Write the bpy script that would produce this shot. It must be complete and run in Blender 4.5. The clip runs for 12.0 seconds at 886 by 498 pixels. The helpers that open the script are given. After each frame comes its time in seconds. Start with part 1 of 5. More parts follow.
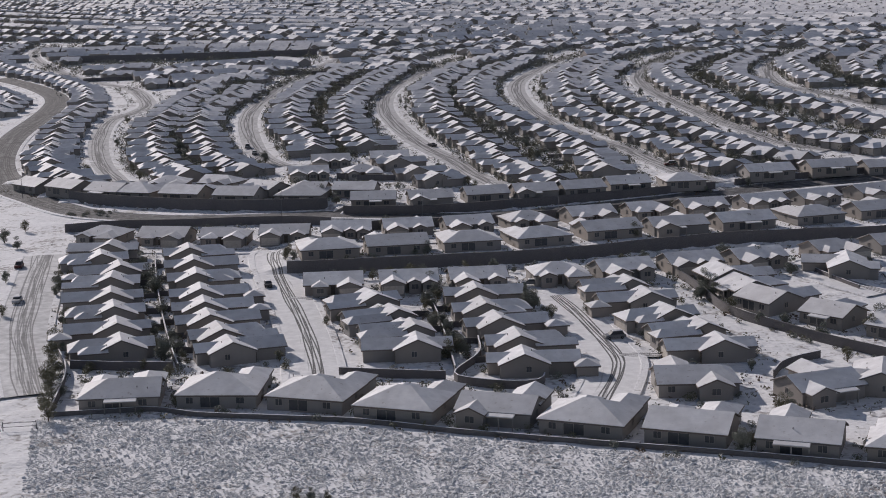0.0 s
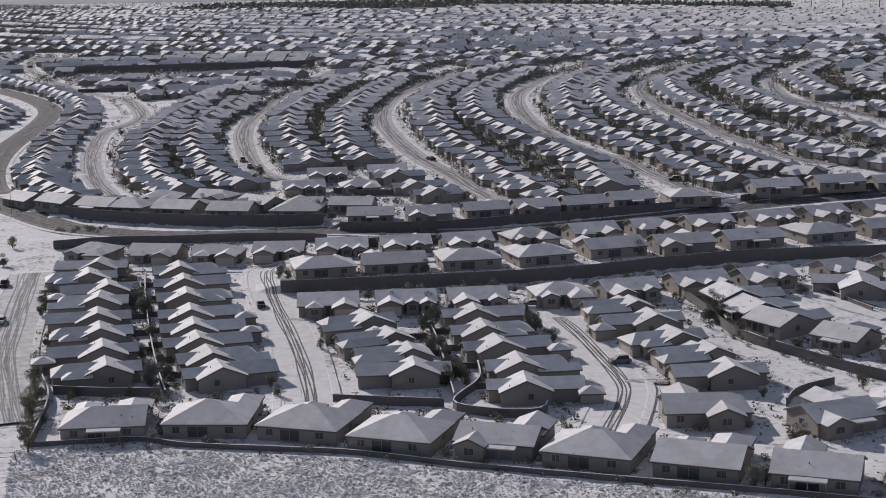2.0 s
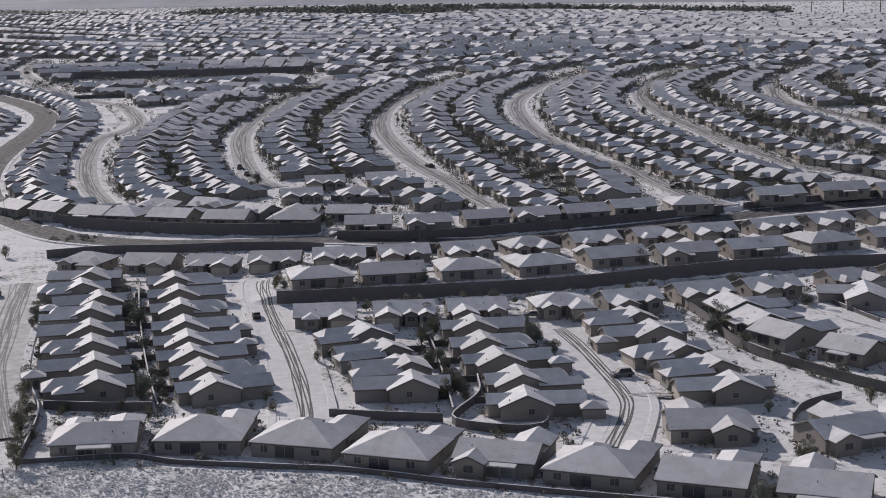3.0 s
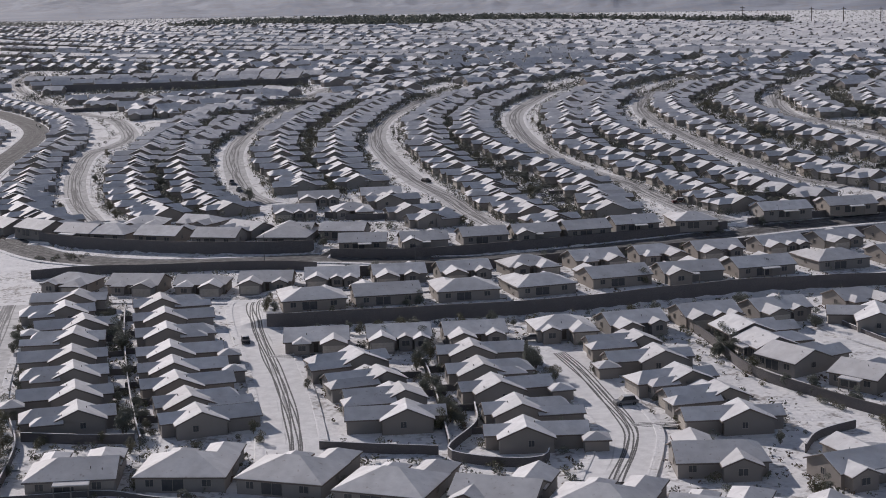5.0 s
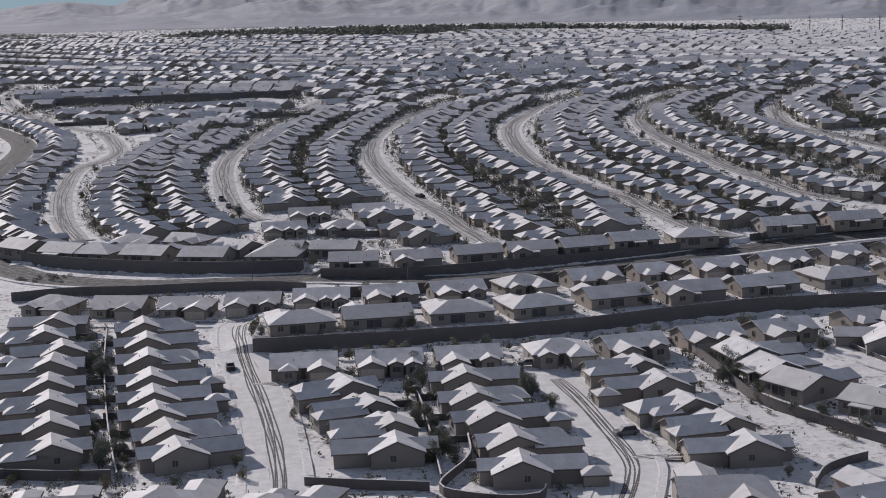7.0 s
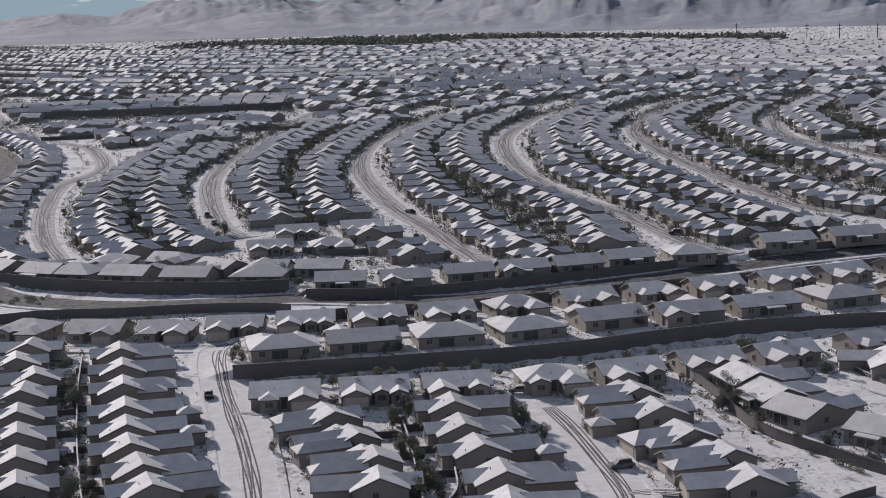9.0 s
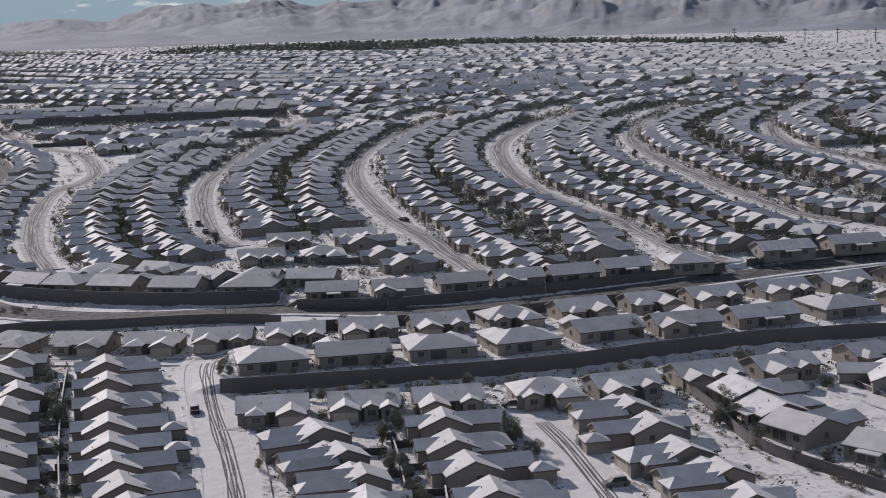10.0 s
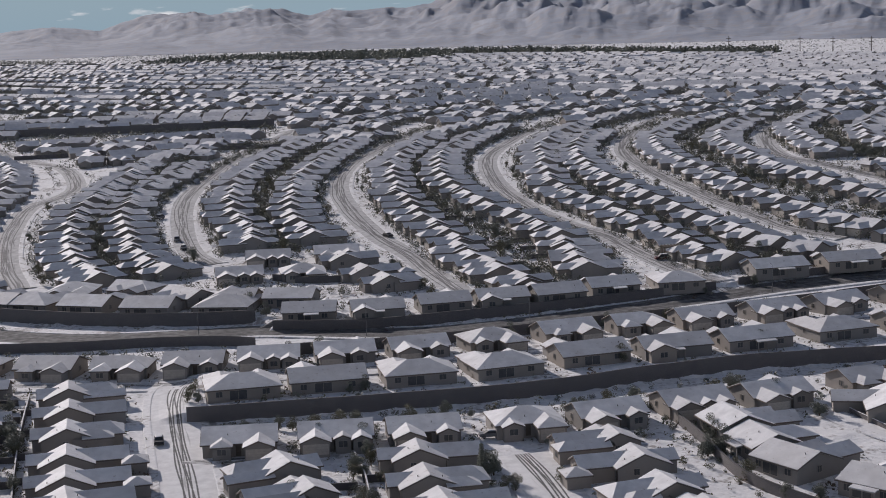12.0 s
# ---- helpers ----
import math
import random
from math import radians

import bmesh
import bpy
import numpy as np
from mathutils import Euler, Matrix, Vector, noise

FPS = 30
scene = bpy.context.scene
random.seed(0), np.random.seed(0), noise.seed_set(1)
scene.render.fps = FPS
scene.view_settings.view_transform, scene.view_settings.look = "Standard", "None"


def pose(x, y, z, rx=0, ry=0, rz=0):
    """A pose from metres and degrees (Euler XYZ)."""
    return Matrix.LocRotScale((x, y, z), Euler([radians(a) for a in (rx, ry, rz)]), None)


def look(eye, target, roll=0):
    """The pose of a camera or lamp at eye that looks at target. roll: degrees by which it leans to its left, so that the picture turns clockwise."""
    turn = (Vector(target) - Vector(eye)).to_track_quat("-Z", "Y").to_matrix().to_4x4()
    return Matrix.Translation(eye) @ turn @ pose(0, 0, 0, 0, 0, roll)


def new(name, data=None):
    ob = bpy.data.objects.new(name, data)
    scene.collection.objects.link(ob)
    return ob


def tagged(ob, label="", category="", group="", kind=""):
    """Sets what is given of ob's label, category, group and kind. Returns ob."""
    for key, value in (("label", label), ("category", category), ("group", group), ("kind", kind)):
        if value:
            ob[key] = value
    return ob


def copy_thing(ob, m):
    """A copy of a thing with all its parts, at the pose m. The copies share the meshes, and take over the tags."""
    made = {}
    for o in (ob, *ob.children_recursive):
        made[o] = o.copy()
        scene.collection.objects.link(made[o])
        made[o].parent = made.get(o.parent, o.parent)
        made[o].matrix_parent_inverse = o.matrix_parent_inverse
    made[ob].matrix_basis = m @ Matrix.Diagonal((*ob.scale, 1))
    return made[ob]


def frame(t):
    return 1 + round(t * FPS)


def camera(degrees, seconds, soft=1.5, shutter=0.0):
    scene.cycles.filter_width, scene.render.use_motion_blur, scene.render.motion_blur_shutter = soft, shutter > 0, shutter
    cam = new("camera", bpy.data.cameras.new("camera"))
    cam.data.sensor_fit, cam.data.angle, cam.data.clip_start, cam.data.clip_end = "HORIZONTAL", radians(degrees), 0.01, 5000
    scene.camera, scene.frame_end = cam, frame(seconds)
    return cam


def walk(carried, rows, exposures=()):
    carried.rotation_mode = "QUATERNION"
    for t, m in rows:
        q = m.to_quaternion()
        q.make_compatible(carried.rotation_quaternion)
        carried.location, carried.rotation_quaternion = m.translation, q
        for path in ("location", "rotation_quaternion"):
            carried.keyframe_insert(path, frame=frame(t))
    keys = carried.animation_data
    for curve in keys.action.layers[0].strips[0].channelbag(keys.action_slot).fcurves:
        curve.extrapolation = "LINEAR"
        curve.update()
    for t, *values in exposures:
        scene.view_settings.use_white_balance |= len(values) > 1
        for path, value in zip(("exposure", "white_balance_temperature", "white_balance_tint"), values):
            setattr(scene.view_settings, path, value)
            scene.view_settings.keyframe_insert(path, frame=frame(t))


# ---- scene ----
cam = camera(32.0, 12.0, 0.94)
PATH = [
    (0.0, look((0.01, 0.00, 72.00), (0.03, 294.96, 17.26), -1.221)),
    (1.0, look((0.08, 6.21, 72.01), (0.18, 301.35, 18.19), -1.137)),
    (2.0, look((0.20, 12.53, 72.07), (0.39, 307.83, 19.16), -1.121)),
    (3.0, look((0.38, 18.95, 72.17), (0.70, 314.42, 20.18), -1.159)),
    (4.0, look((0.66, 25.47, 72.30), (1.14, 321.09, 21.23), -1.240)),
    (5.0, look((1.09, 32.07, 72.47), (1.73, 327.85, 22.31), -1.353)),
    (6.0, look((1.68, 38.76, 72.67), (2.53, 334.68, 23.41), -1.486)),
    (7.0, look((2.48, 45.52, 72.89), (3.55, 341.59, 24.51), -1.626)),
    (8.0, look((3.52, 52.35, 73.12), (4.84, 348.56, 25.62), -1.763)),
    (9.0, look((4.83, 59.25, 73.38), (6.43, 355.59, 26.72), -1.885)),
    (10.0, look((6.45, 66.21, 73.64), (8.36, 362.68, 27.81), -1.979)),
    (11.0, look((8.41, 73.22, 73.91), (10.65, 369.81, 28.88), -2.034)),
    (12.0, look((10.74, 80.28, 74.19), (13.35, 376.98, 29.91), -2.038)),
]
walk(cam, PATH, [(0.0, -0.46, 6420, 19), (12.0, -0.46, 6420, 19)])

# ---------------------------------------------------------------- light
TO_SUN = Vector((-0.54, 0.80, 0.43)).normalized()
world = bpy.data.worlds.new("sky")
scene.world = world
world.use_nodes = True
wn = world.node_tree.nodes
wl = world.node_tree.links
sky = wn.new("ShaderNodeTexSky")
sky.sky_type = "NISHITA"
sky.sun_disc = False
sky.sun_elevation = math.asin(TO_SUN.z)
sky.sun_rotation = math.atan2(TO_SUN.x, TO_SUN.y)
sky.altitude = 900
sky.dust_density = 0.0
sky.air_density = 1.0
sky.ozone_density = 3.0
wn["Background"].inputs["Strength"].default_value = 0.062
tex = wn.new("ShaderNodeTexCoord")
split = wn.new("ShaderNodeSeparateXYZ")
wl.new(tex.outputs["Generated"], split.inputs[0])
low = wn.new("ShaderNodeMapRange")
for k, v in ((1, 0.0), (2, 0.2), (3, 0.93), (4, 0.0)):
    low.inputs[k].default_value = v
wl.new(split.outputs[2], low.inputs[0])
puff = wn.new("ShaderNodeTexNoise")
puff.inputs["Scale"].default_value, puff.inputs["Detail"].default_value = 20.0, 5.0
flat = wn.new("ShaderNodeMapping")
flat.inputs["Scale"].default_value, flat.inputs["Location"].default_value = (1, 1, 5), (0.35, 0.1, 0.0)
wl.new(tex.outputs["Generated"], flat.inputs["Vector"])
wl.new(flat.outputs[0], puff.inputs["Vector"])
cloud = wn.new("ShaderNodeMapRange")
for k, v in ((1, 0.54), (2, 0.66), (3, 0.0), (4, 0.85)):
    cloud.inputs[k].default_value = v
wl.new(puff.outputs["Fac"], cloud.inputs[0])
blue = wn.new("ShaderNodeMix")
blue.data_type = "RGBA"
blue.inputs[7].default_value = (5.2, 7.9, 9.4, 1)
wl.new(low.outputs[0], blue.inputs[0])
wl.new(sky.outputs[0], blue.inputs[6])
white = wn.new("ShaderNodeMix")
white.data_type = "RGBA"
white.inputs[7].default_value = (19, 19, 18.4, 1)
wl.new(cloud.outputs[0], white.inputs[0])
wl.new(blue.outputs[2], white.inputs[6])
wl.new(white.outputs[2], wn["Background"].inputs["Color"])
sun = new("sun", bpy.data.lights.new("sun", "SUN"))
sun.data.energy = 5.0
sun.data.angle = radians(0.6)
sun.data.color = (1.0, 0.95, 0.87)
sun.matrix_world = look(TO_SUN * 400, (0, 0, 0))


# ---------------------------------------------------------------- materials
def material(name, build, rough=0.8, metal=0.0, gloss=0.5):
    """A node material; build(n, l, out) returns the colour's socket and, where it has one, a height for the bump."""
    m = bpy.data.materials.new(name)
    m.use_nodes = True
    n, l = m.node_tree.nodes, m.node_tree.links
    b = n["Principled BSDF"]
    b.inputs["Roughness"].default_value, b.inputs["Metallic"].default_value = rough, metal
    b.inputs["Specular IOR Level"].default_value = gloss
    colour, height, depth = build(n, l)
    l.new(colour, b.inputs["Base Color"])
    if height:
        bump = n.new("ShaderNodeBump")
        bump.inputs["Strength"].default_value, bump.inputs["Distance"].default_value = 1.0, depth
        l.new(height, bump.inputs["Height"])
        l.new(bump.outputs[0], b.inputs["Normal"])
    return m


def where(n):
    return n.new("ShaderNodeNewGeometry").outputs["Position"]


def noise_of(n, l, scale, detail=3.0, vector=None, stretch=None):
    tex = n.new("ShaderNodeTexNoise")
    tex.inputs["Scale"].default_value, tex.inputs["Detail"].default_value = scale, detail
    src = vector or where(n)
    if stretch:
        mp = n.new("ShaderNodeMapping")
        mp.inputs["Scale"].default_value = stretch
        l.new(src, mp.inputs["Vector"])
        src = mp.outputs[0]
    l.new(src, tex.inputs["Vector"])
    return tex.outputs["Fac"]


def ramp(n, l, fac, *stops):
    r = n.new("ShaderNodeValToRGB")
    e = r.color_ramp.elements
    while len(e) < len(stops):
        e.new(0.5)
    for el, (at, col) in zip(e, stops):
        el.position = at
        el.color = (*col, 1) if isinstance(col, tuple) else (col, col, col, 1)
    l.new(fac, r.inputs[0])
    return r.outputs[0]


def mix(n, l, fac, a, b):
    m = n.new("ShaderNodeMix")
    m.data_type = "RGBA"
    for k, v in ((0, fac), (6, a), (7, b)):
        if isinstance(v, (int, float)):
            m.inputs[k].default_value = v
        elif isinstance(v, tuple):
            m.inputs[k].default_value = (*v, 1)
        else:
            l.new(v, m.inputs[k])
    return m.outputs[2]


def calc(n, l, op, a, b=None, c=None):
    m = n.new("ShaderNodeMath")
    m.operation = op
    for k, v in enumerate((a, b, c)):
        if v is None:
            continue
        if isinstance(v, (int, float)):
            m.inputs[k].default_value = v
        else:
            l.new(v, m.inputs[k])
    return m.outputs[0]


def build_ground(n, l):
    snow = ramp(n, l, noise_of(n, l, 0.9, 5), (0.3, (0.68, 0.685, 0.695)), (0.7, (0.82, 0.82, 0.825)))
    soil = ramp(n, l, noise_of(n, l, 2.5, 4), (0.3, (0.15, 0.13, 0.115)), (0.75, (0.30, 0.275, 0.255)))
    bare = calc(n, l, "ADD", calc(n, l, "MULTIPLY", noise_of(n, l, 0.11, 3), 0.55), calc(n, l, "MULTIPLY", noise_of(n, l, 0.75, 5), 0.6))
    bare = ramp(n, l, bare, (0.605, 0.0), (0.72, 0.75))
    return mix(n, l, bare, snow, soil), noise_of(n, l, 1.6, 5), 0.16


def build_roof_snow(n, l):
    rnd = n.new("ShaderNodeObjectInfo").outputs["Random"]
    a = ramp(n, l, noise_of(n, l, 0.6, 4), (0.3, (0.66, 0.665, 0.68)), (0.7, (0.80, 0.80, 0.81)))
    a = mix(n, l, ramp(n, l, rnd, (0.2, 0.0), (1.0, 0.42)), a, (0.38, 0.37, 0.37))
    a = mix(n, l, ramp(n, l, noise_of(n, l, 0.22, 4), (0.42, 0.0), (0.72, 0.45)), a, (0.42, 0.41, 0.41))
    tile = ramp(n, l, noise_of(n, l, 3.0, 3), (0.3, (0.20, 0.155, 0.13)), (0.7, (0.33, 0.27, 0.23)))
    thin = calc(n, l, "ADD", noise_of(n, l, 1.3, 6), calc(n, l, "MULTIPLY", rnd, 0.04))
    thin = ramp(n, l, thin, (0.655, 0.0), (0.76, 0.5))
    return mix(n, l, thin, a, tile), noise_of(n, l, 2.2, 6), 0.03


def build_far_snow(n, l):
    rnd = n.new("ShaderNodeNewGeometry").outputs["Random Per Island"]
    a = ramp(n, l, noise_of(n, l, 0.35, 4), (0.3, (0.58, 0.58, 0.60)), (0.7, (0.76, 0.76, 0.775)))
    return mix(n, l, ramp(n, l, rnd, (0.45, 0.0), (1.0, 0.25)), a, (0.36, 0.35, 0.35)), None, 0


def build_tile(n, l):
    rnd = n.new("ShaderNodeObjectInfo").outputs["Random"]
    c = ramp(n, l, rnd, (0.0, (0.17, 0.13, 0.11)), (0.5, (0.24, 0.195, 0.165)), (1.0, (0.20, 0.185, 0.175)))
    return mix(n, l, noise_of(n, l, 5.0, 3), c, (0.10, 0.085, 0.075)), noise_of(n, l, 8.0, 2), 0.04


def build_stucco(n, l):
    rnd = n.new("ShaderNodeObjectInfo").outputs["Random"]
    c = ramp(n, l, rnd, (0.0, (0.29, 0.26, 0.235)), (0.3, (0.31, 0.29, 0.27)), (0.6, (0.25, 0.235, 0.22)), (0.85, (0.33, 0.29, 0.25)), (1.0, (0.28, 0.27, 0.26)))
    c = mix(n, l, ramp(n, l, noise_of(n, l, 0.7, 5), (0.35, 0.0), (0.75, 0.35)), c, (0.24, 0.22, 0.20))
    return c, noise_of(n, l, 14.0, 3), 0.02


def build_far_stucco(n, l):
    rnd = n.new("ShaderNodeNewGeometry").outputs["Random Per Island"]
    c = ramp(n, l, rnd, (0.0, (0.32, 0.29, 0.265)), (0.5, (0.27, 0.25, 0.24)), (1.0, (0.35, 0.32, 0.285)))
    return mix(n, l, noise_of(n, l, 0.5, 3), c, (0.26, 0.235, 0.21)), None, 0


def build_block(n, l):
    brick = n.new("ShaderNodeTexBrick")
    l.new(n.new("ShaderNodeUVMap").outputs[0], brick.inputs["Vector"])
    brick.inputs["Scale"].default_value = 1.0
    brick.inputs["Brick Width"].default_value, brick.inputs["Row Height"].default_value = 0.4, 0.2
    brick.inputs["Mortar Size"].default_value = 0.012
    brick.inputs["Color1"].default_value = (0.185, 0.17, 0.168, 1)
    brick.inputs["Color2"].default_value = (0.155, 0.145, 0.143, 1)
    brick.inputs["Mortar"].default_value = (0.095, 0.09, 0.088, 1)
    c = mix(n, l, ramp(n, l, noise_of(n, l, 0.35, 5), (0.35, 0.0), (0.7, 0.55)), brick.outputs["Color"], (0.13, 0.122, 0.122))
    return c, brick.outputs["Fac"], -0.02


def build_street(n, l, cars, base_lo, base_hi, amount, depth):
    """Packed snow: faint long streaks, and for each car that passed a winding pair of ruts. cars: (place across the road, seed, how far it strays)."""
    uv = n.new("ShaderNodeSeparateXYZ")
    l.new(n.new("ShaderNodeUVMap").outputs[0], uv.inputs[0])
    u, v = uv.outputs[0], uv.outputs[1]
    flow = n.new("ShaderNodeCombineXYZ")
    l.new(calc(n, l, "ADD", u, calc(n, l, "MULTIPLY", noise_of(n, l, 0.045, 2), 3.0)), flow.inputs[0])
    l.new(calc(n, l, "MULTIPLY", v, 0.03), flow.inputs[1])
    middle = calc(n, l, "MAXIMUM", calc(n, l, "SUBTRACT", 1.0, calc(n, l, "POWER", calc(n, l, "DIVIDE", calc(n, l, "ABSOLUTE", u), 3.8), 2.0)), 0.0)
    streak = noise_of(n, l, 1.15, 4, flow.outputs[0])
    streak = ramp(n, l, calc(n, l, "MULTIPLY", streak, calc(n, l, "ADD", 0.6, calc(n, l, "MULTIPLY", middle, 0.45))), (0.60 - amount, 0.0), (0.74 - amount, 0.7))
    dark = None
    for at, seed, stray in cars:
        way = n.new("ShaderNodeCombineXYZ")
        l.new(calc(n, l, "MULTIPLY", v, 0.016), way.inputs[0])
        way.inputs[1].default_value = seed * 7.37 + 0.41
        off = calc(n, l, "SUBTRACT", u, calc(n, l, "ADD", at - stray * 0.5, calc(n, l, "MULTIPLY", noise_of(n, l, 1.0, 1, way.outputs[0]), stray)))
        off = calc(n, l, "ABSOLUTE", calc(n, l, "SUBTRACT", calc(n, l, "ABSOLUTE", off), 0.78))
        band = calc(n, l, "MAXIMUM", calc(n, l, "SUBTRACT", 1.0, calc(n, l, "DIVIDE", off, 0.27)), 0.0)
        dark = band if dark is None else calc(n, l, "MAXIMUM", dark, band)
    grain = noise_of(n, l, 1.4, 5)
    k = ramp(n, l, calc(n, l, "MULTIPLY", dark, calc(n, l, "ADD", 0.1, calc(n, l, "MULTIPLY", grain, 1.7))), (0.18, 0.0), (0.6, depth))
    k = calc(n, l, "MAXIMUM", k, streak)
    base = ramp(n, l, noise_of(n, l, 0.5, 5), (0.3, base_lo), (0.7, base_hi))
    return mix(n, l, k, base, (0.065, 0.064, 0.065)), grain, 0.08


def build_leaf(n, l, a, b, snow):
    rnd = n.new("ShaderNodeNewGeometry").outputs["Random Per Island"]
    c = mix(n, l, rnd, a, b)
    return mix(n, l, ramp(n, l, noise_of(n, l, 2.2, 2), (0.66 - snow, 0.0), (0.74 - snow, 0.5)), c, (0.72, 0.73, 0.75)), None, 0


def build_paint(n, l, a, b):
    return mix(n, l, ramp(n, l, noise_of(n, l, 1.5, 4), (0.3, 0.0), (0.8, 1.0)), a, b), None, 0


def build_mountain(n, l):
    nor = n.new("ShaderNodeSeparateXYZ")
    l.new(n.new("ShaderNodeNewGeometry").outputs["Normal"], nor.inputs[0])
    steep = ramp(n, l, calc(n, l, "ADD", nor.outputs[2], calc(n, l, "MULTIPLY", calc(n, l, "SUBTRACT", noise_of(n, l, 0.012, 6), 0.5), 0.5)), (0.80, 0.45), (0.95, 0.0))
    # distance haze is put into the snow's colour: darker and bluer than near snow
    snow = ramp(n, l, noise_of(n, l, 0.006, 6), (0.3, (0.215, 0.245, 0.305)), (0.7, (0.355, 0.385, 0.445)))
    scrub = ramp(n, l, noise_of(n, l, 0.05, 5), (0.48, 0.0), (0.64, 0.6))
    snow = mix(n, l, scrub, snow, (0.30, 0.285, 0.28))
    return mix(n, l, steep, snow, (0.25, 0.235, 0.235)), noise_of(n, l, 0.02, 4), 4.0


GROUND = material("snowy_ground", build_ground, 0.9, 0.0, 0.25)
ROOF_SNOW = material("roof_snow", build_roof_snow, 0.75)
FAR_SNOW = material("far_roof_snow", build_far_snow, 0.8)
TILE = material("roof_tile", build_tile, 0.85)
STUCCO = material("stucco", build_stucco, 0.9)
FAR_STUCCO = material("far_stucco", build_far_stucco, 0.9)
BLOCK = material("block_wall", build_block, 0.9)
def street_snow(name, cars, lo, hi, amount, depth=0.92):
    grey = lambda v: (v, v, v * 1.003)
    return material(name, lambda n, l: build_street(n, l, cars, grey(lo), grey(hi), amount, depth), 0.85, 0.0, 0.12)


STREET = street_snow("street_snow", [(0.2, 1, 3.4), (0.7, 2, 4.2), (-0.2, 3, 6.5)], 0.66, 0.82, 0.05, 0.9)
WORN = street_snow("worn_street_snow", [(-1.4, 1, 3.0), (0.8, 2, 3.0), (1.6, 4, 4.0), (-0.4, 5, 6.0), (-2.2, 7, 4.0)], 0.46, 0.70, 0.13, 0.6)
CURVE_ROAD = street_snow("thawing_street_snow", [(-1.3, 1, 4.0), (0.5, 2, 4.5), (1.6, 3, 5.0)], 0.36, 0.60, 0.12, 0.75)
ARTERIAL = street_snow("arterial_slush", [(-3.0, 1, 1.2), (-2.2, 2, 1.6), (2.2, 3, 1.2), (3.0, 4, 1.6)], 0.07, 0.24, 0.12, 0.8)
LEAF = material("dark_foliage", lambda n, l: build_leaf(n, l, (0.14, 0.148, 0.12), (0.24, 0.245, 0.20), 0.0), 0.7)
HEDGE = material("hedge_foliage", lambda n, l: build_leaf(n, l, (0.11, 0.115, 0.09), (0.22, 0.22, 0.185), 0.03), 0.75)
OLIVE = material("olive_foliage", lambda n, l: build_leaf(n, l, (0.10, 0.10, 0.06), (0.19, 0.175, 0.11), 0.05), 0.7)
SCRUB = material("snowy_scrub", lambda n, l: build_leaf(n, l, (0.50, 0.50, 0.495), (0.68, 0.68, 0.675), 0.24), 0.85)
SCRUB_FAR = material("plain_scrub", lambda n, l: build_leaf(n, l, (0.33, 0.32, 0.31), (0.5, 0.49, 0.47), 0.12), 0.85)
BARK = material("bark", lambda n, l: build_paint(n, l, (0.10, 0.075, 0.055), (0.17, 0.13, 0.10)), 0.9)
TRIM = material("trim_paint", lambda n, l: build_paint(n, l, (0.28, 0.255, 0.225), (0.38, 0.35, 0.315)), 0.6)
DOOR = material("garage_paint", lambda n, l: build_paint(n, l, (0.40, 0.36, 0.31), (0.52, 0.475, 0.42)), 0.55)
GLASS = material("window_glass", lambda n, l: build_paint(n, l, (0.055, 0.058, 0.064), (0.09, 0.094, 0.10)), 0.3)
PIPE = material("vent_metal", lambda n, l: build_paint(n, l, (0.09, 0.085, 0.08), (0.16, 0.15, 0.145)), 0.5, 0.4)
WOOD = material("pole_wood", lambda n, l: build_paint(n, l, (0.10, 0.085, 0.07), (0.16, 0.135, 0.11)), 0.9)
CAR_GLASS = material("car_glass", lambda n, l: build_paint(n, l, (0.03, 0.032, 0.035), (0.05, 0.052, 0.055)), 0.65)
STEEL = material("grey_steel", lambda n, l: build_paint(n, l, (0.14, 0.14, 0.145), (0.22, 0.22, 0.225)), 0.5, 0.5)
MOUNTAIN = material("hazed_snow_mountain", build_mountain, 0.95)
RUBBER = material("tyre_rubber", lambda n, l: build_paint(n, l, (0.012, 0.012, 0.012), (0.03, 0.03, 0.03)), 0.85)
CAR_PAINTS = [material("car_paint", lambda n, l, c=c: build_paint(n, l, c, tuple(0.8 * v for v in c)), 0.5, 0.0)
              for c in ((0.03, 0.031, 0.035), (0.17, 0.175, 0.185), (0.16, 0.165, 0.17), (0.09, 0.02, 0.018), (0.5, 0.5, 0.5))]

# ---------------------------------------------------------------- lie of the land
_ys = np.arange(0.0, 5001.0, 5.0)
_zs = np.interp(_ys, [0, 250, 315, 350, 375, 450, 490, 540, 600, 680, 715, 750, 800, 900, 1000, 1100, 1600, 2000, 3000, 5000],
                [-9, -8.2, -8.0, -6.6, -5.4, -4.8, -4.2, -2.4, 0.8, 5.6, 7.8, 9.3, 11, 14, 17.5, 21.5, 29, 33, 35, 36])
_zs = np.convolve(np.pad(_zs, 4, "edge"), np.ones(9) / 9, "valid")
TERRACE_1 = [(-39.9, 386.9), (-21.0, 389.7), (2.3, 392.8), (32.0, 398.5), (63.5, 410.0), (95.6, 417.1), (122.5, 420.0)]
TERRACE_2 = [(-152.3, 557.5), (-135.0, 528.8), (-119.0, 509.4), (-88.1, 493.8), (-59.8, 486.3), (-35.4, 485.4), (-30.7, 474.8), (-5.7, 472.1), (20.9, 478.5), (50.2, 487.6), (90.4, 500.9), (96.9, 505.9), (127.5, 516.3), (151.8, 522.6)]


def smooth(a, b, v):
    s = np.clip((v - a) / (b - a), 0, 1)
    return s * s * (3 - 2 * s)


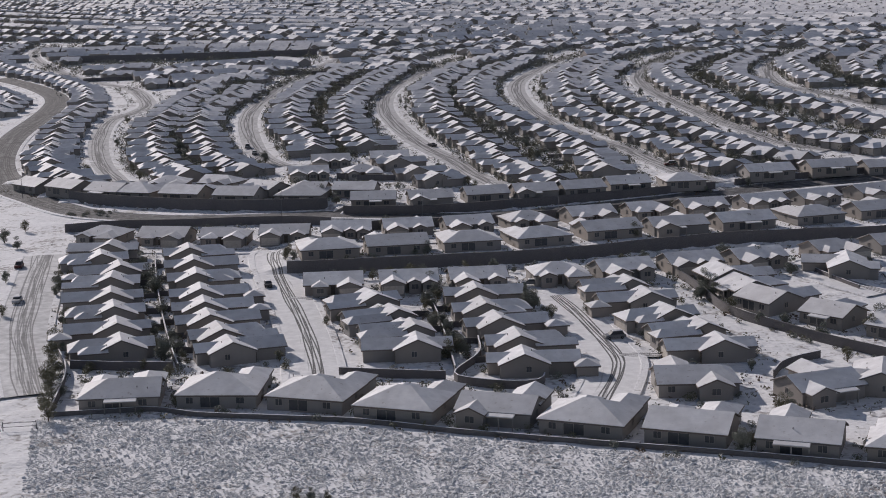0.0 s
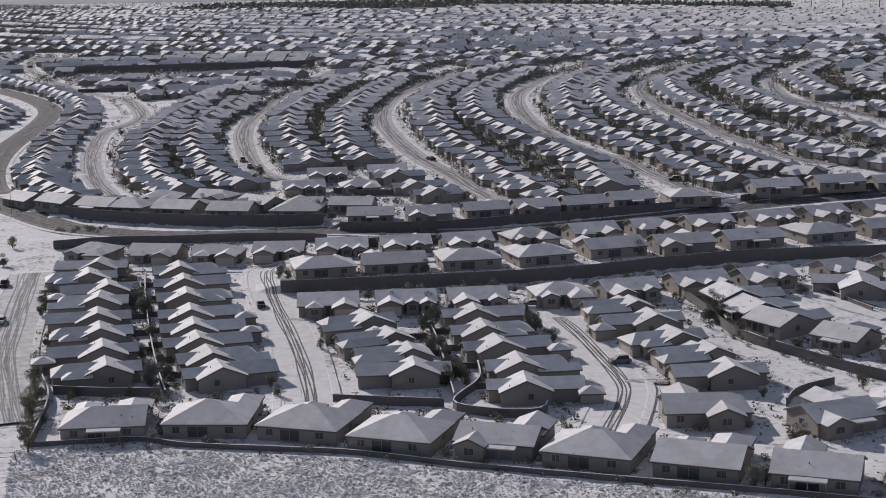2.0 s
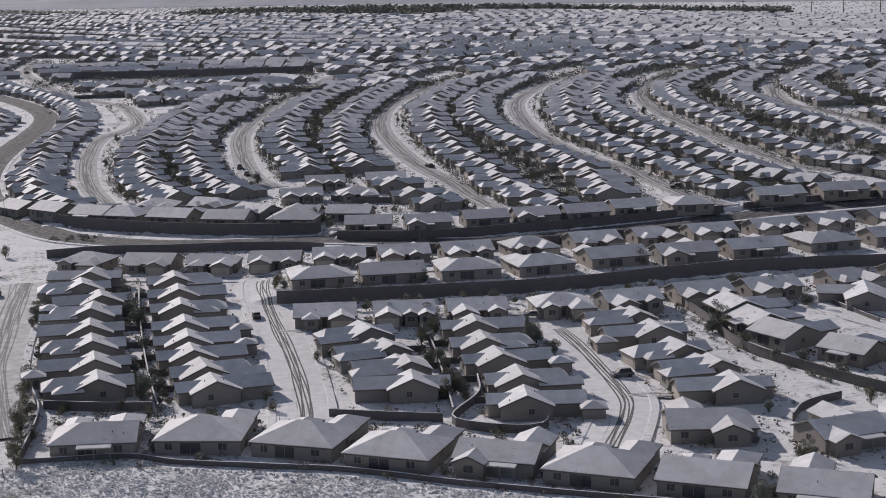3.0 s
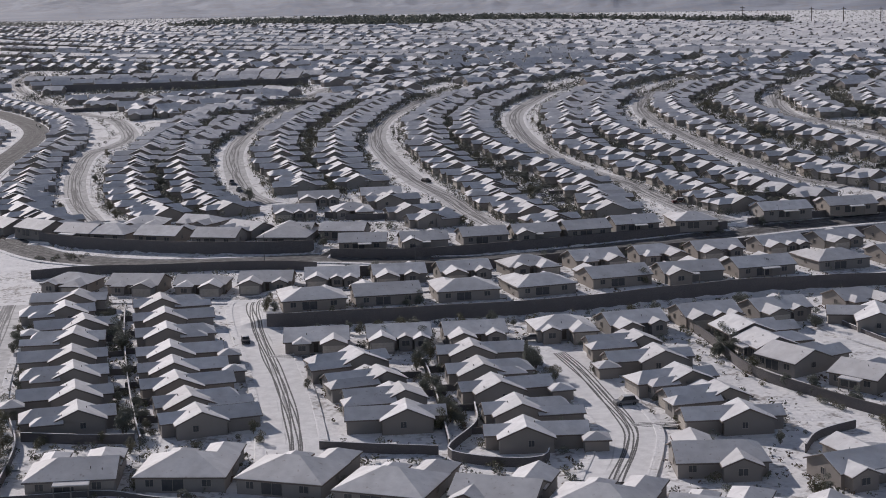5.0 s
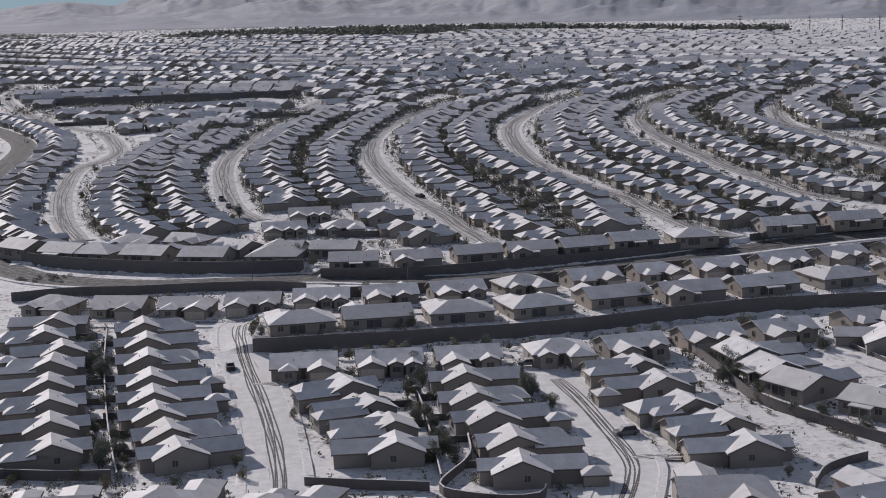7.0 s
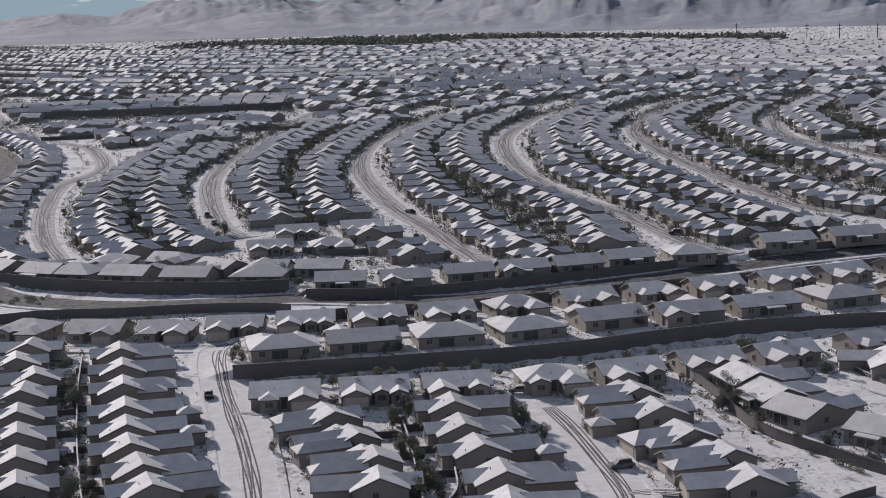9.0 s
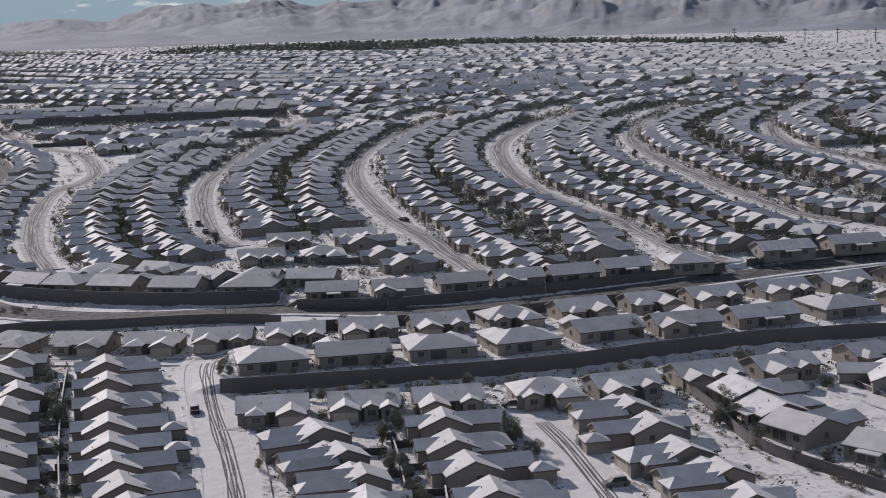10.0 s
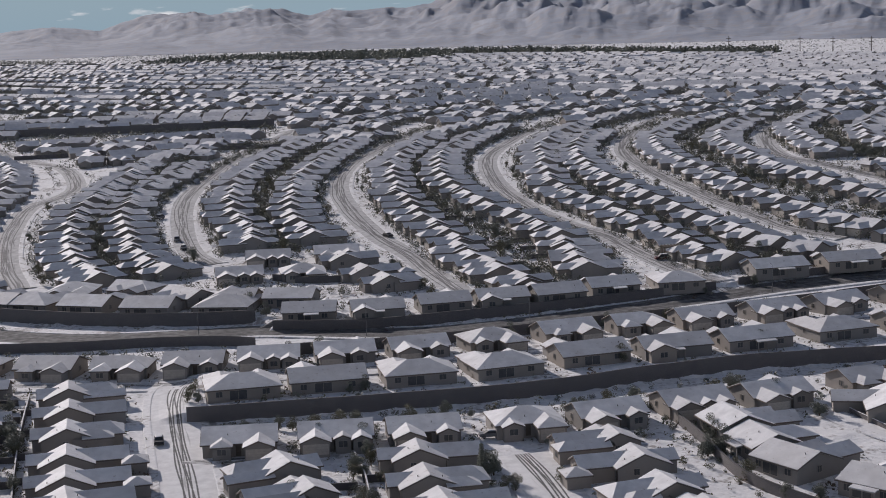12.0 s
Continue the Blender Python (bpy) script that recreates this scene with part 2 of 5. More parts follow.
def step_up(x, y, line):
    """1 behind a retaining wall, 0 before it, fading out past the wall's ends and over 70 m behind it."""
    lx, ly = [p[0] for p in line], [p[1] for p in line]
    d = y - np.interp(x, lx, ly)
    return smooth(0.2, 1.6, d) * (1 - smooth(35, 75, d)) * smooth(lx[0] - 8, lx[0], x) * (1 - smooth(lx[-1], lx[-1] + 30, x))


def ground(x, y):
    """Height of the ground."""
    z = np.interp(y, _ys, _zs) + 0.016 * smooth(400, 620, y) * (1 - smooth(900, 1600, y)) * np.clip(x, -300, 300)
    d = y - np.interp(x, [p[0] for p in TERRACE_1], [p[1] for p in TERRACE_1])
    z = z - 0.4 * smooth(-16, -5, d) * (1 - smooth(-0.5, 1.0, d)) * smooth(-50, -30, x)
    return z + 1.3 * step_up(x, y, TERRACE_1) + 1.4 * step_up(x, y, TERRACE_2)


# ---------------------------------------------------------------- mesh tools
class Shape:
    """Points and faces, gathered piece by piece."""

    def __init__(self):
        self.v, self.f, self.m, self.uv = [], [], [], {}

    def add(self, verts, faces, slot=0, at=None):
        k = len(self.v)
        self.v += [at @ Vector(p) for p in verts] if at else [Vector(p) for p in verts]
        self.f += [tuple(k + i for i in face) for face in faces]
        self.m += [slot] * len(faces)
        return self

    def box(self, x0, x1, y0, y1, z0, z1, slot=0, at=None):
        return self.add([(x, y, z) for z in (z0, z1) for x, y in ((x0, y0), (x1, y0), (x1, y1), (x0, y1))],
                        [(3, 2, 1, 0), (4, 5, 6, 7), (0, 1, 5, 4), (1, 2, 6, 5), (2, 3, 7, 6), (3, 0, 4, 7)], slot, at)

    def tube(self, a, b, r0, r1, sides=8, slot=0, at=None):
        a, b = Vector(a), Vector(b)
        turn = (b - a).to_track_quat("Z", "Y")
        ring = [turn @ Vector((math.cos(2 * math.pi * k / sides), math.sin(2 * math.pi * k / sides), 0)) for k in range(sides)]
        return self.add([a + r0 * p for p in ring] + [b + r1 * p for p in ring],
                        [(k, (k + 1) % sides, sides + (k + 1) % sides, sides + k) for k in range(sides)]
                        + [tuple(range(sides))[::-1], tuple(range(sides, 2 * sides))], slot, at)

    def mesh(self, name, *materials):
        me = bpy.data.meshes.new(name)
        me.from_pydata([tuple(p) for p in self.v], [], self.f)
        for m in materials:
            me.materials.append(m)
        if len(materials) > 1:
            me.polygons.foreach_set("material_index", self.m)
        me.update()
        return me


def part(name, shape, mat, parent, label=""):
    ob = new(name, shape.mesh(name, mat))
    ob.parent = parent
    return tagged(ob, label)


def along_line(points, pitch=None, smooth_it=True, steps=10):
    """Points on a smooth curve through the given ones, pitch metres apart (or steps to a span), each with its direction."""
    p = [Vector((*q, 0)) for q in points]
    if smooth_it and len(p) > 2:
        q = [p[0] * 2 - p[1], *p, p[-1] * 2 - p[-2]]
        fine = []
        for k in range(1, len(q) - 2):
            for s in range(steps):
                t = s / steps
                a, b, c, d = q[k - 1:k + 3]
                fine.append(0.5 * (2 * b + (c - a) * t + (2 * a - 5 * b + 4 * c - d) * t * t + (3 * b - a - 3 * c + d) * t ** 3))
        p = fine + [p[-1]]
    if pitch:
        out, left = [p[0]], pitch
        for a, b in zip(p, p[1:]):
            d, done = (b - a).length, 0.0
            while d - done >= left:
                done += left
                out.append(a.lerp(b, done / d))
                left = pitch
            left -= d - done
        p = out
    ways = [(p[min(k + 1, len(p) - 1)] - p[max(k - 1, 0)]).normalized() for k in range(len(p))]
    return list(zip(p, ways))


# ---------------------------------------------------------------- ground, mountains
def spaced(*spans):
    out = []
    for a, b, s in spans:
        out += list(np.arange(a, b, s))
    return np.array(out + [spans[-1][1]])


gx = spaced((-2600, -800, 120), (-800, -300, 40), (-300, -120, 10), (-120, 140, 2.5), (140, 320, 10), (320, 800, 40), (800, 2600, 120))
gy = spaced((-400, 150, 50), (150, 200, 10), (200, 540, 2.0), (540, 800, 6), (800, 1400, 20), (1400, 4900, 100))
X, Y = np.meshgrid(gx, gy)
Z = ground(X, Y)
for j in range(0, len(gy)):
    if 200 <= gy[j] <= 560:
        for i in range(len(gx)):
            if -125 < gx[i] < 145:
                Z[j, i] += 0.22 * noise.noise(Vector((gx[i] * 0.18, gy[j] * 0.18, 0))) - 0.16
land = Shape()
land.v = [Vector((a, b, c)) for a, b, c in zip(X.ravel(), Y.ravel(), Z.ravel())]
nx = len(gx)
land.f = [(j * nx + i, j * nx + i + 1, (j + 1) * nx + i + 1, (j + 1) * nx + i) for j in range(len(gy) - 1) for i in range(nx - 1)]
ob = new("ground", land.mesh("ground", GROUND))
tagged(ob, "desert ground under thin patchy snow with bare soil", "ground", kind="structure")

SKYLINE = ([-30, -16.5, -15.06, -14.5, -13.1, -11.5, -11.1, -10.1, -8.6, -7.5, -5.9, -5.0, -4.0, -3.2, -2.5, -1.6, -0.5, 0.4, 1.5, 5, 10, 17, 30],
           [68, 68, 74, 80, 90, 72, 84, 112, 121, 110, 119, 120, 98, 118, 106, 114, 112, 130, 160, 195, 205, 215, 220])
NEAR_FOOT = ([-30, -15, -8, 0, 6, 12, 17, 30], [2500, 2450, 2350, 2200, 2050, 1950, 1900, 1900])
hills = Shape()
az = np.linspace(-25, 25, 501)
NR = 110
for a in az:
    top, foot = float(np.interp(a, *SKYLINE)), float(np.interp(a, *NEAR_FOOT))
    spurs = []
    for k, share in enumerate((0.10, 0.26, 0.42, 0.6, 0.8, 1.0)):
        wave = noise.noise(Vector((a * 0.33 + k * 5.3, k * 3.7, 0.4))) + 0.45 * noise.noise(Vector((a * 0.95 + k * 2.9, k * 8.1, 2.4)))
        mid = foot + (4640 - foot) * share + (0 if k == 5 else 220 * noise.noise(Vector((a * 0.22 + k * 4.1, 1.7, k * 2.2))))
        tall = (top - 34) * (0.06 + 0.94 * share ** 1.15)
        spurs.append((mid, tall if k == 5 else tall * (1.0 + 0.55 * wave), 150 + 260 * share))
    for k in range(NR):
        s = k / (NR - 1)
        d = foot + (4660 - foot) * s
        x, y = 8 + d * math.sin(radians(a)), 60 + d * math.cos(radians(a))
        base = float(ground(x, y)) - 1.5 + 1.9 * min(1, 30 * s)
        rise = max(h * math.exp(-abs((d - mid) / wide) ** 1.7) for mid, h, wide in spurs)
        bend = noise.noise(Vector((x * 0.0012, y * 0.0012, 5.0)))
        gully = abs(noise.noise(Vector((a * 0.9 + 1.5 * bend, d * 0.0025, 9.4)))) + 0.45 * abs(noise.noise(Vector((a * 2.3 + 2 * bend, d * 0.006, 4.1)))) + 0.22 * abs(noise.noise(Vector((a * 5.5 + 2 * bend, d * 0.013, 6.6))))
        fine = noise.fractal(Vector((x * 0.008, y * 0.008, 0)), 1.0, 2.0, 4)
        cut = 1 - (0.37 * gully + 0.012 * fine) * (1 - 0.6 * smooth(0.9, 1.0, s))
        hills.v.append(Vector((x, y, base + rise * cut * float(smooth(0.0, 0.12, s)))))
hills.f = [(i * NR + k, (i + 1) * NR + k, (i + 1) * NR + k + 1, i * NR + k + 1) for i in range(len(az) - 1) for k in range(NR - 1)]
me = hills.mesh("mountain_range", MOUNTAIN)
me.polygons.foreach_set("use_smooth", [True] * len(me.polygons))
tagged(new("backdrop_mountains", me), "snow-covered desert mountain range with shaded gullies, distance haze in its colour", "mountains", kind="structure")


# ---------------------------------------------------------------- streets
def street(name, points, width, mat, label, lift=0.11, kerbs=True):
    line = along_line(points, 3.0)
    cross = np.linspace(-width / 2, width / 2, 7)
    s, uv = Shape(), []
    run = 0.0
    for k, (p, w) in enumerate(line):
        side = Vector((w.y, -w.x, 0))
        for c in cross:
            q = p + side * c
            s.v.append(Vector((q.x, q.y, float(ground(q.x, q.y)) + lift + 0.10 * (1 - (2 * c / width) ** 2))))
            uv.append((c, run))
        run += 3.0
    s.f = [(7 * k + i, 7 * k + i + 1, 7 * k + i + 8, 7 * k + i + 7) for k in range(len(line) - 1) for i in range(6)]
    s.f = [f[::-1] for f in s.f]
    me = s.mesh(name, mat)
    lay = me.uv_layers.new(name="across")
    for loop in me.loops:
        lay.data[loop.index].uv = uv[loop.vertex_index]
    ob = tagged(new(name, me), label, "road", kind="structure")
    for sg in (-1, 1) if kerbs else ():
        kerb = Shape()
        for p, w in line:
            side = Vector((w.y, -w.x, 0)) * sg
            for off, up in ((width / 2 - 0.02, -0.05), (width / 2, 0.2), (width / 2 + 0.25, 0.22), (width / 2 + 1.6, 0.16), (width / 2 + 1.7, -0.1)):
                q = p + side * off
                kerb.v.append(Vector((q.x, q.y, float(ground(q.x, q.y)) + up)))
        kerb.f = [(5 * k + i, 5 * k + i + 1, 5 * k + i + 6, 5 * k + i + 5) for k in range(len(line) - 1) for i in range(4)]
        if sg < 0:
            kerb.f = [f[::-1] for f in kerb.f]
        part("kerb", kerb, GROUND, ob, "snow-covered kerb and footpath")
    return ob


ARTERIAL_LINE = [(-257.3, 909.3), (-223.1, 852.9), (-195.8, 791.3), (-186.1, 733.9), (-183.7, 668.8), (-178.5, 627.1), (-168.9, 587.8), (-152.6, 543.4), (-139.1, 521.6), (-114.6, 489.6), (-84.9, 474.7), (-58.2, 472.9), (-32.1, 475.0)] + [(10.0, 465.5), (60.0, 482.0), (110.0, 503.0), (170.0, 520.0)]
CURVE_ROADS = [
    [(-282.4, 1134.9), (-278.4, 1078.3), (-266.7, 1027.5), (-225.6, 929.3), (-189.1, 861.3), (-162.0, 818.5), (-141.9, 752.1), (-142.3, 722.4), (-149.3, 698.7), (-143.3, 646.1), (-130.5, 590.7), (-113.7, 539.6)],
    [(-61.2, 953.2), (-79.3, 846.1), (-85.2, 757.2), (-85.8, 691.9), (-77.6, 632.0), (-68.6, 591.7), (-58.9, 570.4)],
    [(7.9, 926.7), (-5.4, 864.9), (-22.3, 785.0), (-25.9, 719.7), (-19.2, 661.3), (-6.6, 603.8), (6.1, 564.7), (15.2, 522.1), (20.1, 502.2)],
    [(78.7, 927.2), (53.1, 842.8), (39.0, 777.4), (38.2, 712.1), (45.8, 653.8), (58.2, 609.2), (70.5, 581.5), (80.3, 532.4), (88.4, 510.8), (95.4, 498.0)],
    [(138.5, 921.3), (114.1, 851.1), (100.6, 782.3), (101.0, 723.7), (112.7, 653.2), (122.9, 608.2), (131.0, 574.8), (143.2, 556.2)],
    [(208.9, 906.8), (181.4, 847.3), (169.2, 799.2), (162.1, 737.3), (172.9, 704.0), (193.9, 644.4)],
]
SNOWY = "residential street under packed snow with dark wheel tracks"
street("road_west", [(-79.1, 286.8), (-84.5, 303.5), (-92.7, 330.3), (-97.0, 349.4), (-102.9, 383.0), (-110.0, 420.5)], 11, WORN, SNOWY)
street("road_middle", [(-24.5, 282.6), (-26.7, 303.1), (-30.6, 330.1), (-36.4, 359.9), (-42.9, 390.8), (-46.0, 412.2), (-44.3, 420.3)], 10, STREET, SNOWY)
street("road_east", [(28.6, 274.7), (33.1, 294.1), (34.4, 306.8), (31.8, 329.6), (29.1, 346.6), (26.2, 359.7)], 10, STREET, SNOWY)
street("driveway_1", [(-36.8, 359.7), (-30.4, 360.2), (-24.4, 360.8)], 4, STREET, "snowy driveway with wheel tracks", 0.12, False)
street("driveway_2", [(35.6, 306.5), (40.5, 307.4), (46.5, 306.0)], 4, STREET, "snowy driveway with wheel tracks", 0.12, False)
street("road_loop", [(103.5, 353.2), (95.5, 367.7), (92.3, 377.1), (92.4, 383.6), (99.6, 389.8)], 9, STREET, SNOWY)
street("road_arterial", ARTERIAL_LINE, 12.0, ARTERIAL, "wide curving road covered with grey slush and wheel tracks")
for line in CURVE_ROADS:
    street("road_curve", line, 8.5, CURVE_ROAD, SNOWY)
street("road_between", [(-104.0, 428.5), (-60.0, 420.5), (-20.0, 420.5), (25.0, 428.5), (70.0, 440.5), (120.0, 455.0), (150.0, 466.0)], 8, STREET, SNOWY)


# ---------------------------------------------------------------- houses
def roof_solid(s, x0, x1, y0, y1, z, rise, axis, hips=(0.0, 0.0), thick=0.22, slot=0, at=None):
    """A gabled or hipped roof slab: eaves round x0..x1, y0..y1 at z, its ridge along the axis. hips: how far each ridge end stands in."""
    if axis == "y":
        turn = Matrix(((0, -1, 0, 0), (1, 0, 0, 0), (0, 0, 1, 0), (0, 0, 0, 1)))
        at = (at @ turn) if at else turn
        x0, x1, y0, y1 = y0, y1, -x1, -x0
    ym = (y0 + y1) / 2
    top = [(x0, y0, z), (x1, y0, z), (x1, y1, z), (x0, y1, z), (x0 + hips[0], ym, z + rise), (x1 - hips[1], ym, z + rise)]
    low = [(x, y, h - thick) for x, y, h in top]
    f = [(0, 1, 5, 4), (2, 3, 4, 5), (7, 6, 10, 11), (9, 8, 11, 10), (0, 6, 7, 1), (2, 8, 9, 3)]
    f += [(1, 2, 5), (8, 7, 11), (1, 7, 8, 2)] if hips[1] else [(1, 7, 11, 5), (5, 11, 8, 2)]
    f += [(3, 0, 4), (6, 9, 10), (3, 9, 6, 0)] if hips[0] else [(3, 9, 10, 4), (4, 10, 6, 0)]
    s.add(top + low, f, slot, at)


def gable_body(s, x0, x1, y0, y1, z, rise, axis, over, hips=(0.0, 0.0), slot=0, at=None):
    """Walls under such a roof; an end without a hip goes up to the ridge. over: how far the eaves stand out."""
    if axis == "y":
        turn = Matrix(((0, -1, 0, 0), (1, 0, 0, 0), (0, 0, 1, 0), (0, 0, 0, 1)))
        at = (at @ turn) if at else turn
        x0, x1, y0, y1 = y0, y1, -x1, -x0
    ym = (y0 + y1) / 2
    slope = rise / ((y1 - y0) / 2 + over)
    peak = z + slope * (y1 - y0) / 2 - 0.1
    v = [(x0, y0, -1), (x1, y0, -1), (x1, y1, -1), (x0, y1, -1), (x0, y0, z), (x1, y0, z), (x1, y1, z), (x0, y1, z)]
    f = [(0, 1, 5, 4), (2, 3, 7, 6)]
    if hips[0]:
        f.append((3, 0, 4, 7))
    else:
        v.append((x0, ym, peak))
        f.append((3, 0, 4, 8, 7))
    if hips[1]:
        f.append((1, 2, 6, 5))
    else:
        f.append((1, 2, 6, len(v), 5))
        v.append((x1, ym, peak))
    s.add(v, f, slot, at)


def facing(x, y, deg):
    return Matrix.Translation((x, y, 0)) @ Matrix.Rotation(radians(deg), 4, "Z")


def window_at(house, m, wide, low, high, name="window", label=""):
    """A framed window on a wall; m carries its local x along the wall and its -y outwards."""
    fr = Shape()
    for a, b, c, d in ((-wide / 2 - 0.08, -wide / 2, low - 0.08, high + 0.08), (wide / 2, wide / 2 + 0.08, low - 0.08, high + 0.08),
                       (-wide / 2, wide / 2, high, high + 0.08), (-wide / 2, wide / 2, low - 0.08, low), (-0.03, 0.03, low, high)):
        fr.box(a, b, -0.09, 0.02, c, d, at=m)
    w = part(name, fr, TRIM, house, label)
    part("pane", Shape().box(-wide / 2, wide / 2, -0.03, 0.02, low, high, at=m), GLASS, w, "dark window glass")


def make_house(w, d, rise, wings, hips=(0, 0), patio=0, seed=1, detail=2, rear=(), blocks=(), casita=()):
    """A single-storey stucco house. Local x along the street, +y towards it. wings: (x, width, length, hip) to the street; rear: the same to the garden.
    patio: length of a lean-to roof on the garden side. blocks: further gabled blocks (x, y, width, depth, rise), their ridges along the street.
    casita: small pyramid-roofed rooms (x, distance from the front, size)."""
    rnd = random.Random(seed)
    eave, over = 2.45, 0.45
    root = new("house")
    body = Shape()

    def roofs(name, x0, x1, y0, y1, z, r, axis, hp):
        tiles, snow = Shape(), Shape()
        roof_solid(tiles, x0, x1, y0, y1, z, r, axis, hp)
        roof_solid(snow, x0 + 0.07, x1 - 0.07, y0 + 0.07, y1 - 0.07, z + 0.11, r, axis, hp, 0.08)
        ob = part(name, tiles, TILE, root, "concrete tile roof edge")
        part("snow_cover", snow, ROOF_SNOW, ob, "smooth snow lying on the roof")

    hx = [h * (d / 2 + over) for h in hips]
    gable_body(body, -w / 2, w / 2, -d / 2, d / 2, eave, rise, "x", over, hx)
    roofs("roof", -w / 2 - over, w / 2 + over, -d / 2 - over, d / 2 + over, eave, rise, "x", hx)
    for bx, by, bw, bd, br in blocks:
        extra = Shape()
        gable_body(extra, bx - bw / 2, bx + bw / 2, by - bd / 2, by + bd / 2, eave - 0.05, br, "x", over)
        part("side_wall", extra, STUCCO, root)
        roofs("side_roof", bx - bw / 2 - over, bx + bw / 2 + over, by - bd / 2 - over, by + bd / 2 + over, eave - 0.05, br, "x", (0, 0))
    for cx, cy, size in casita:
        extra, hp = Shape(), (size / 2 + over, size / 2 + over - 0.3)
        gable_body(extra, cx - size / 2, cx + size / 2, d / 2 + cy - size / 2, d / 2 + cy + size / 2, eave - 0.3, size * 0.24, "x", over, hp)
        part("casita_wall", extra, STUCCO, root)
        roofs("casita_roof", cx - size / 2 - over, cx + size / 2 + over, d / 2 + cy - size / 2 - over, d / 2 + cy + size / 2 + over, eave - 0.3, size * 0.24, "x", hp)
    slope = rise / (d / 2 + over)
    for k, (wx, ww, wl_, hip) in enumerate(list(wings) + list(rear)):
        sgn = 1 if k < len(wings) else -1
        wr = slope * (ww / 2 + over) * 1.05
        back = (d / 2 + over) * min(1.0, wr / rise)
        y_in, y_out = d / 2 + over - back - 0.2, d / 2 + wl_
        ya, yb = (y_in, y_out + over) if sgn > 0 else (-y_out - over, -y_in)
        ha = (0.0, hip * (ww / 2 + over)) if sgn > 0 else (hip * (ww / 2 + over), 0.0)
        z = eave - 0.012 * (k + 1)
        wing = Shape()
        gable_body(wing, wx - ww / 2, wx + ww / 2, min(sgn * 1.2, sgn * y_out), max(sgn * 1.2, sgn * y_out), z, wr, "y", over, ha)
        part("wing_wall", wing, STUCCO, root)
        roofs("wing_roof", wx - ww / 2 - over, wx + ww / 2 + over, ya, yb, z, wr, "y", ha)
        if k == 0:
            m = facing(wx, y_out, 180)
            if detail > 1:
                g = part("garage_door", Shape().box(-2.4, 2.4, -0.04, 0.1, 0.05, 2.08, at=m), DOOR, root, "panelled garage door")
                seam = Shape()
                for q in range(1, 4):
                    seam.box(-2.4, 2.4, -0.055, -0.035, 0.05 + q * 0.5, 0.08 + q * 0.5, at=m)
                part("panel_seam", seam, TRIM, g)
            else:
                part("garage_door", Shape().box(-2.4, 2.4, -0.04, 0.1, 0.05, 2.08, at=m), DOOR, root, "panelled garage door")
        elif detail > 1:
            window_at(root, facing(wx, sgn * y_out, 180 if sgn > 0 else 0), 1.6, 0.85, 2.0)
    part("wall", body, STUCCO, root)
    if patio:
        px = rnd.uniform(-0.2, 0.2) * (w - patio)
        pt = Shape().add([(px - patio / 2, -d / 2 - 1.9, 1.950), (px + patio / 2, -d / 2 - 1.9, 1.950), (px + patio / 2, -d / 2 - 0.02, 2.220), (px - patio / 2, -d / 2 - 0.02, 2.220),
                          (px - patio / 2, -d / 2 - 1.9, 2.100), (px + patio / 2, -d / 2 - 1.9, 2.100), (px + patio / 2, -d / 2 - 0.02, 2.370), (px - patio / 2, -d / 2 - 0.02, 2.370)],
                         [(3, 2, 1, 0), (4, 5, 6, 7), (0, 1, 5, 4), (1, 2, 6, 5), (2, 3, 7, 6), (3, 0, 4, 7)])
        pc = part("patio_cover", pt, TRIM, root, "flat patio roof")
        part("snow_cover", Shape().add([(px - patio / 2 + .04, -d / 2 - 1.86, 2.105), (px + patio / 2 - .04, -d / 2 - 1.86, 2.105), (px + patio / 2 - .04, -d / 2 - 0.06, 2.370), (px - patio / 2 + .04, -d / 2 - 0.06, 2.370),
                                        (px - patio / 2 + .06, -d / 2 - 1.84, 2.230), (px + patio / 2 - .06, -d / 2 - 1.84, 2.230), (px + patio / 2 - .06, -d / 2 - 0.08, 2.490), (px - patio / 2 + .06, -d / 2 - 0.08, 2.490)],
                                       [(3, 2, 1, 0), (4, 5, 6, 7), (0, 1, 5, 4), (1, 2, 6, 5), (2, 3, 7, 6), (3, 0, 4, 7)]), ROOF_SNOW, pc)
        for sx in (-1, 0, 1):
            part("post", Shape().box(px + sx * (patio / 2 - 0.2) - 0.1, px + sx * (patio / 2 - 0.2) + 0.1, -d / 2 - 1.75, -d / 2 - 1.55, -0.5, 2.0), STUCCO, pc)
    # openings of the garden front and the ends
    if not rear:
        window_at(root, facing(-w * 0.08, -d / 2, 0), 3.6, 0.1, 2.06, "sliding_door", "wide glazed garden door")
        window_at(root, facing(w * 0.3, -d / 2, 0), 1.5, 0.85, 2.0)
    if detail > 1:
        window_at(root, facing(-w * 0.34, -d / 2, 0), 1.3, 0.85, 2.0)
        window_at(root, facing(w / 2, rnd.uniform(-1.5, 1.0), 90), 1.0, 1.0, 2.1)
        window_at(root, facing(-w / 2, rnd.uniform(-1.0, 1.5), -90), 1.0, 1.0, 2.1)
        part("front_door", Shape().box(-0.5, 0.5, -0.05, 0.05, 0.05, 2.1, at=facing(wings[0][0] - (wings[0][1] / 2 + 1.3) * (1 if wings[0][0] > 0 else -1), d / 2, 180)), WOOD, root, "dark wooden front door")
        for k in range(2):
            vx, vy = rnd.uniform(-w * 0.4, w * 0.4), rnd.choice((-1, 1)) * rnd.uniform(0.3, 0.7) * d / 2
            z = eave + rise - slope * abs(vy)
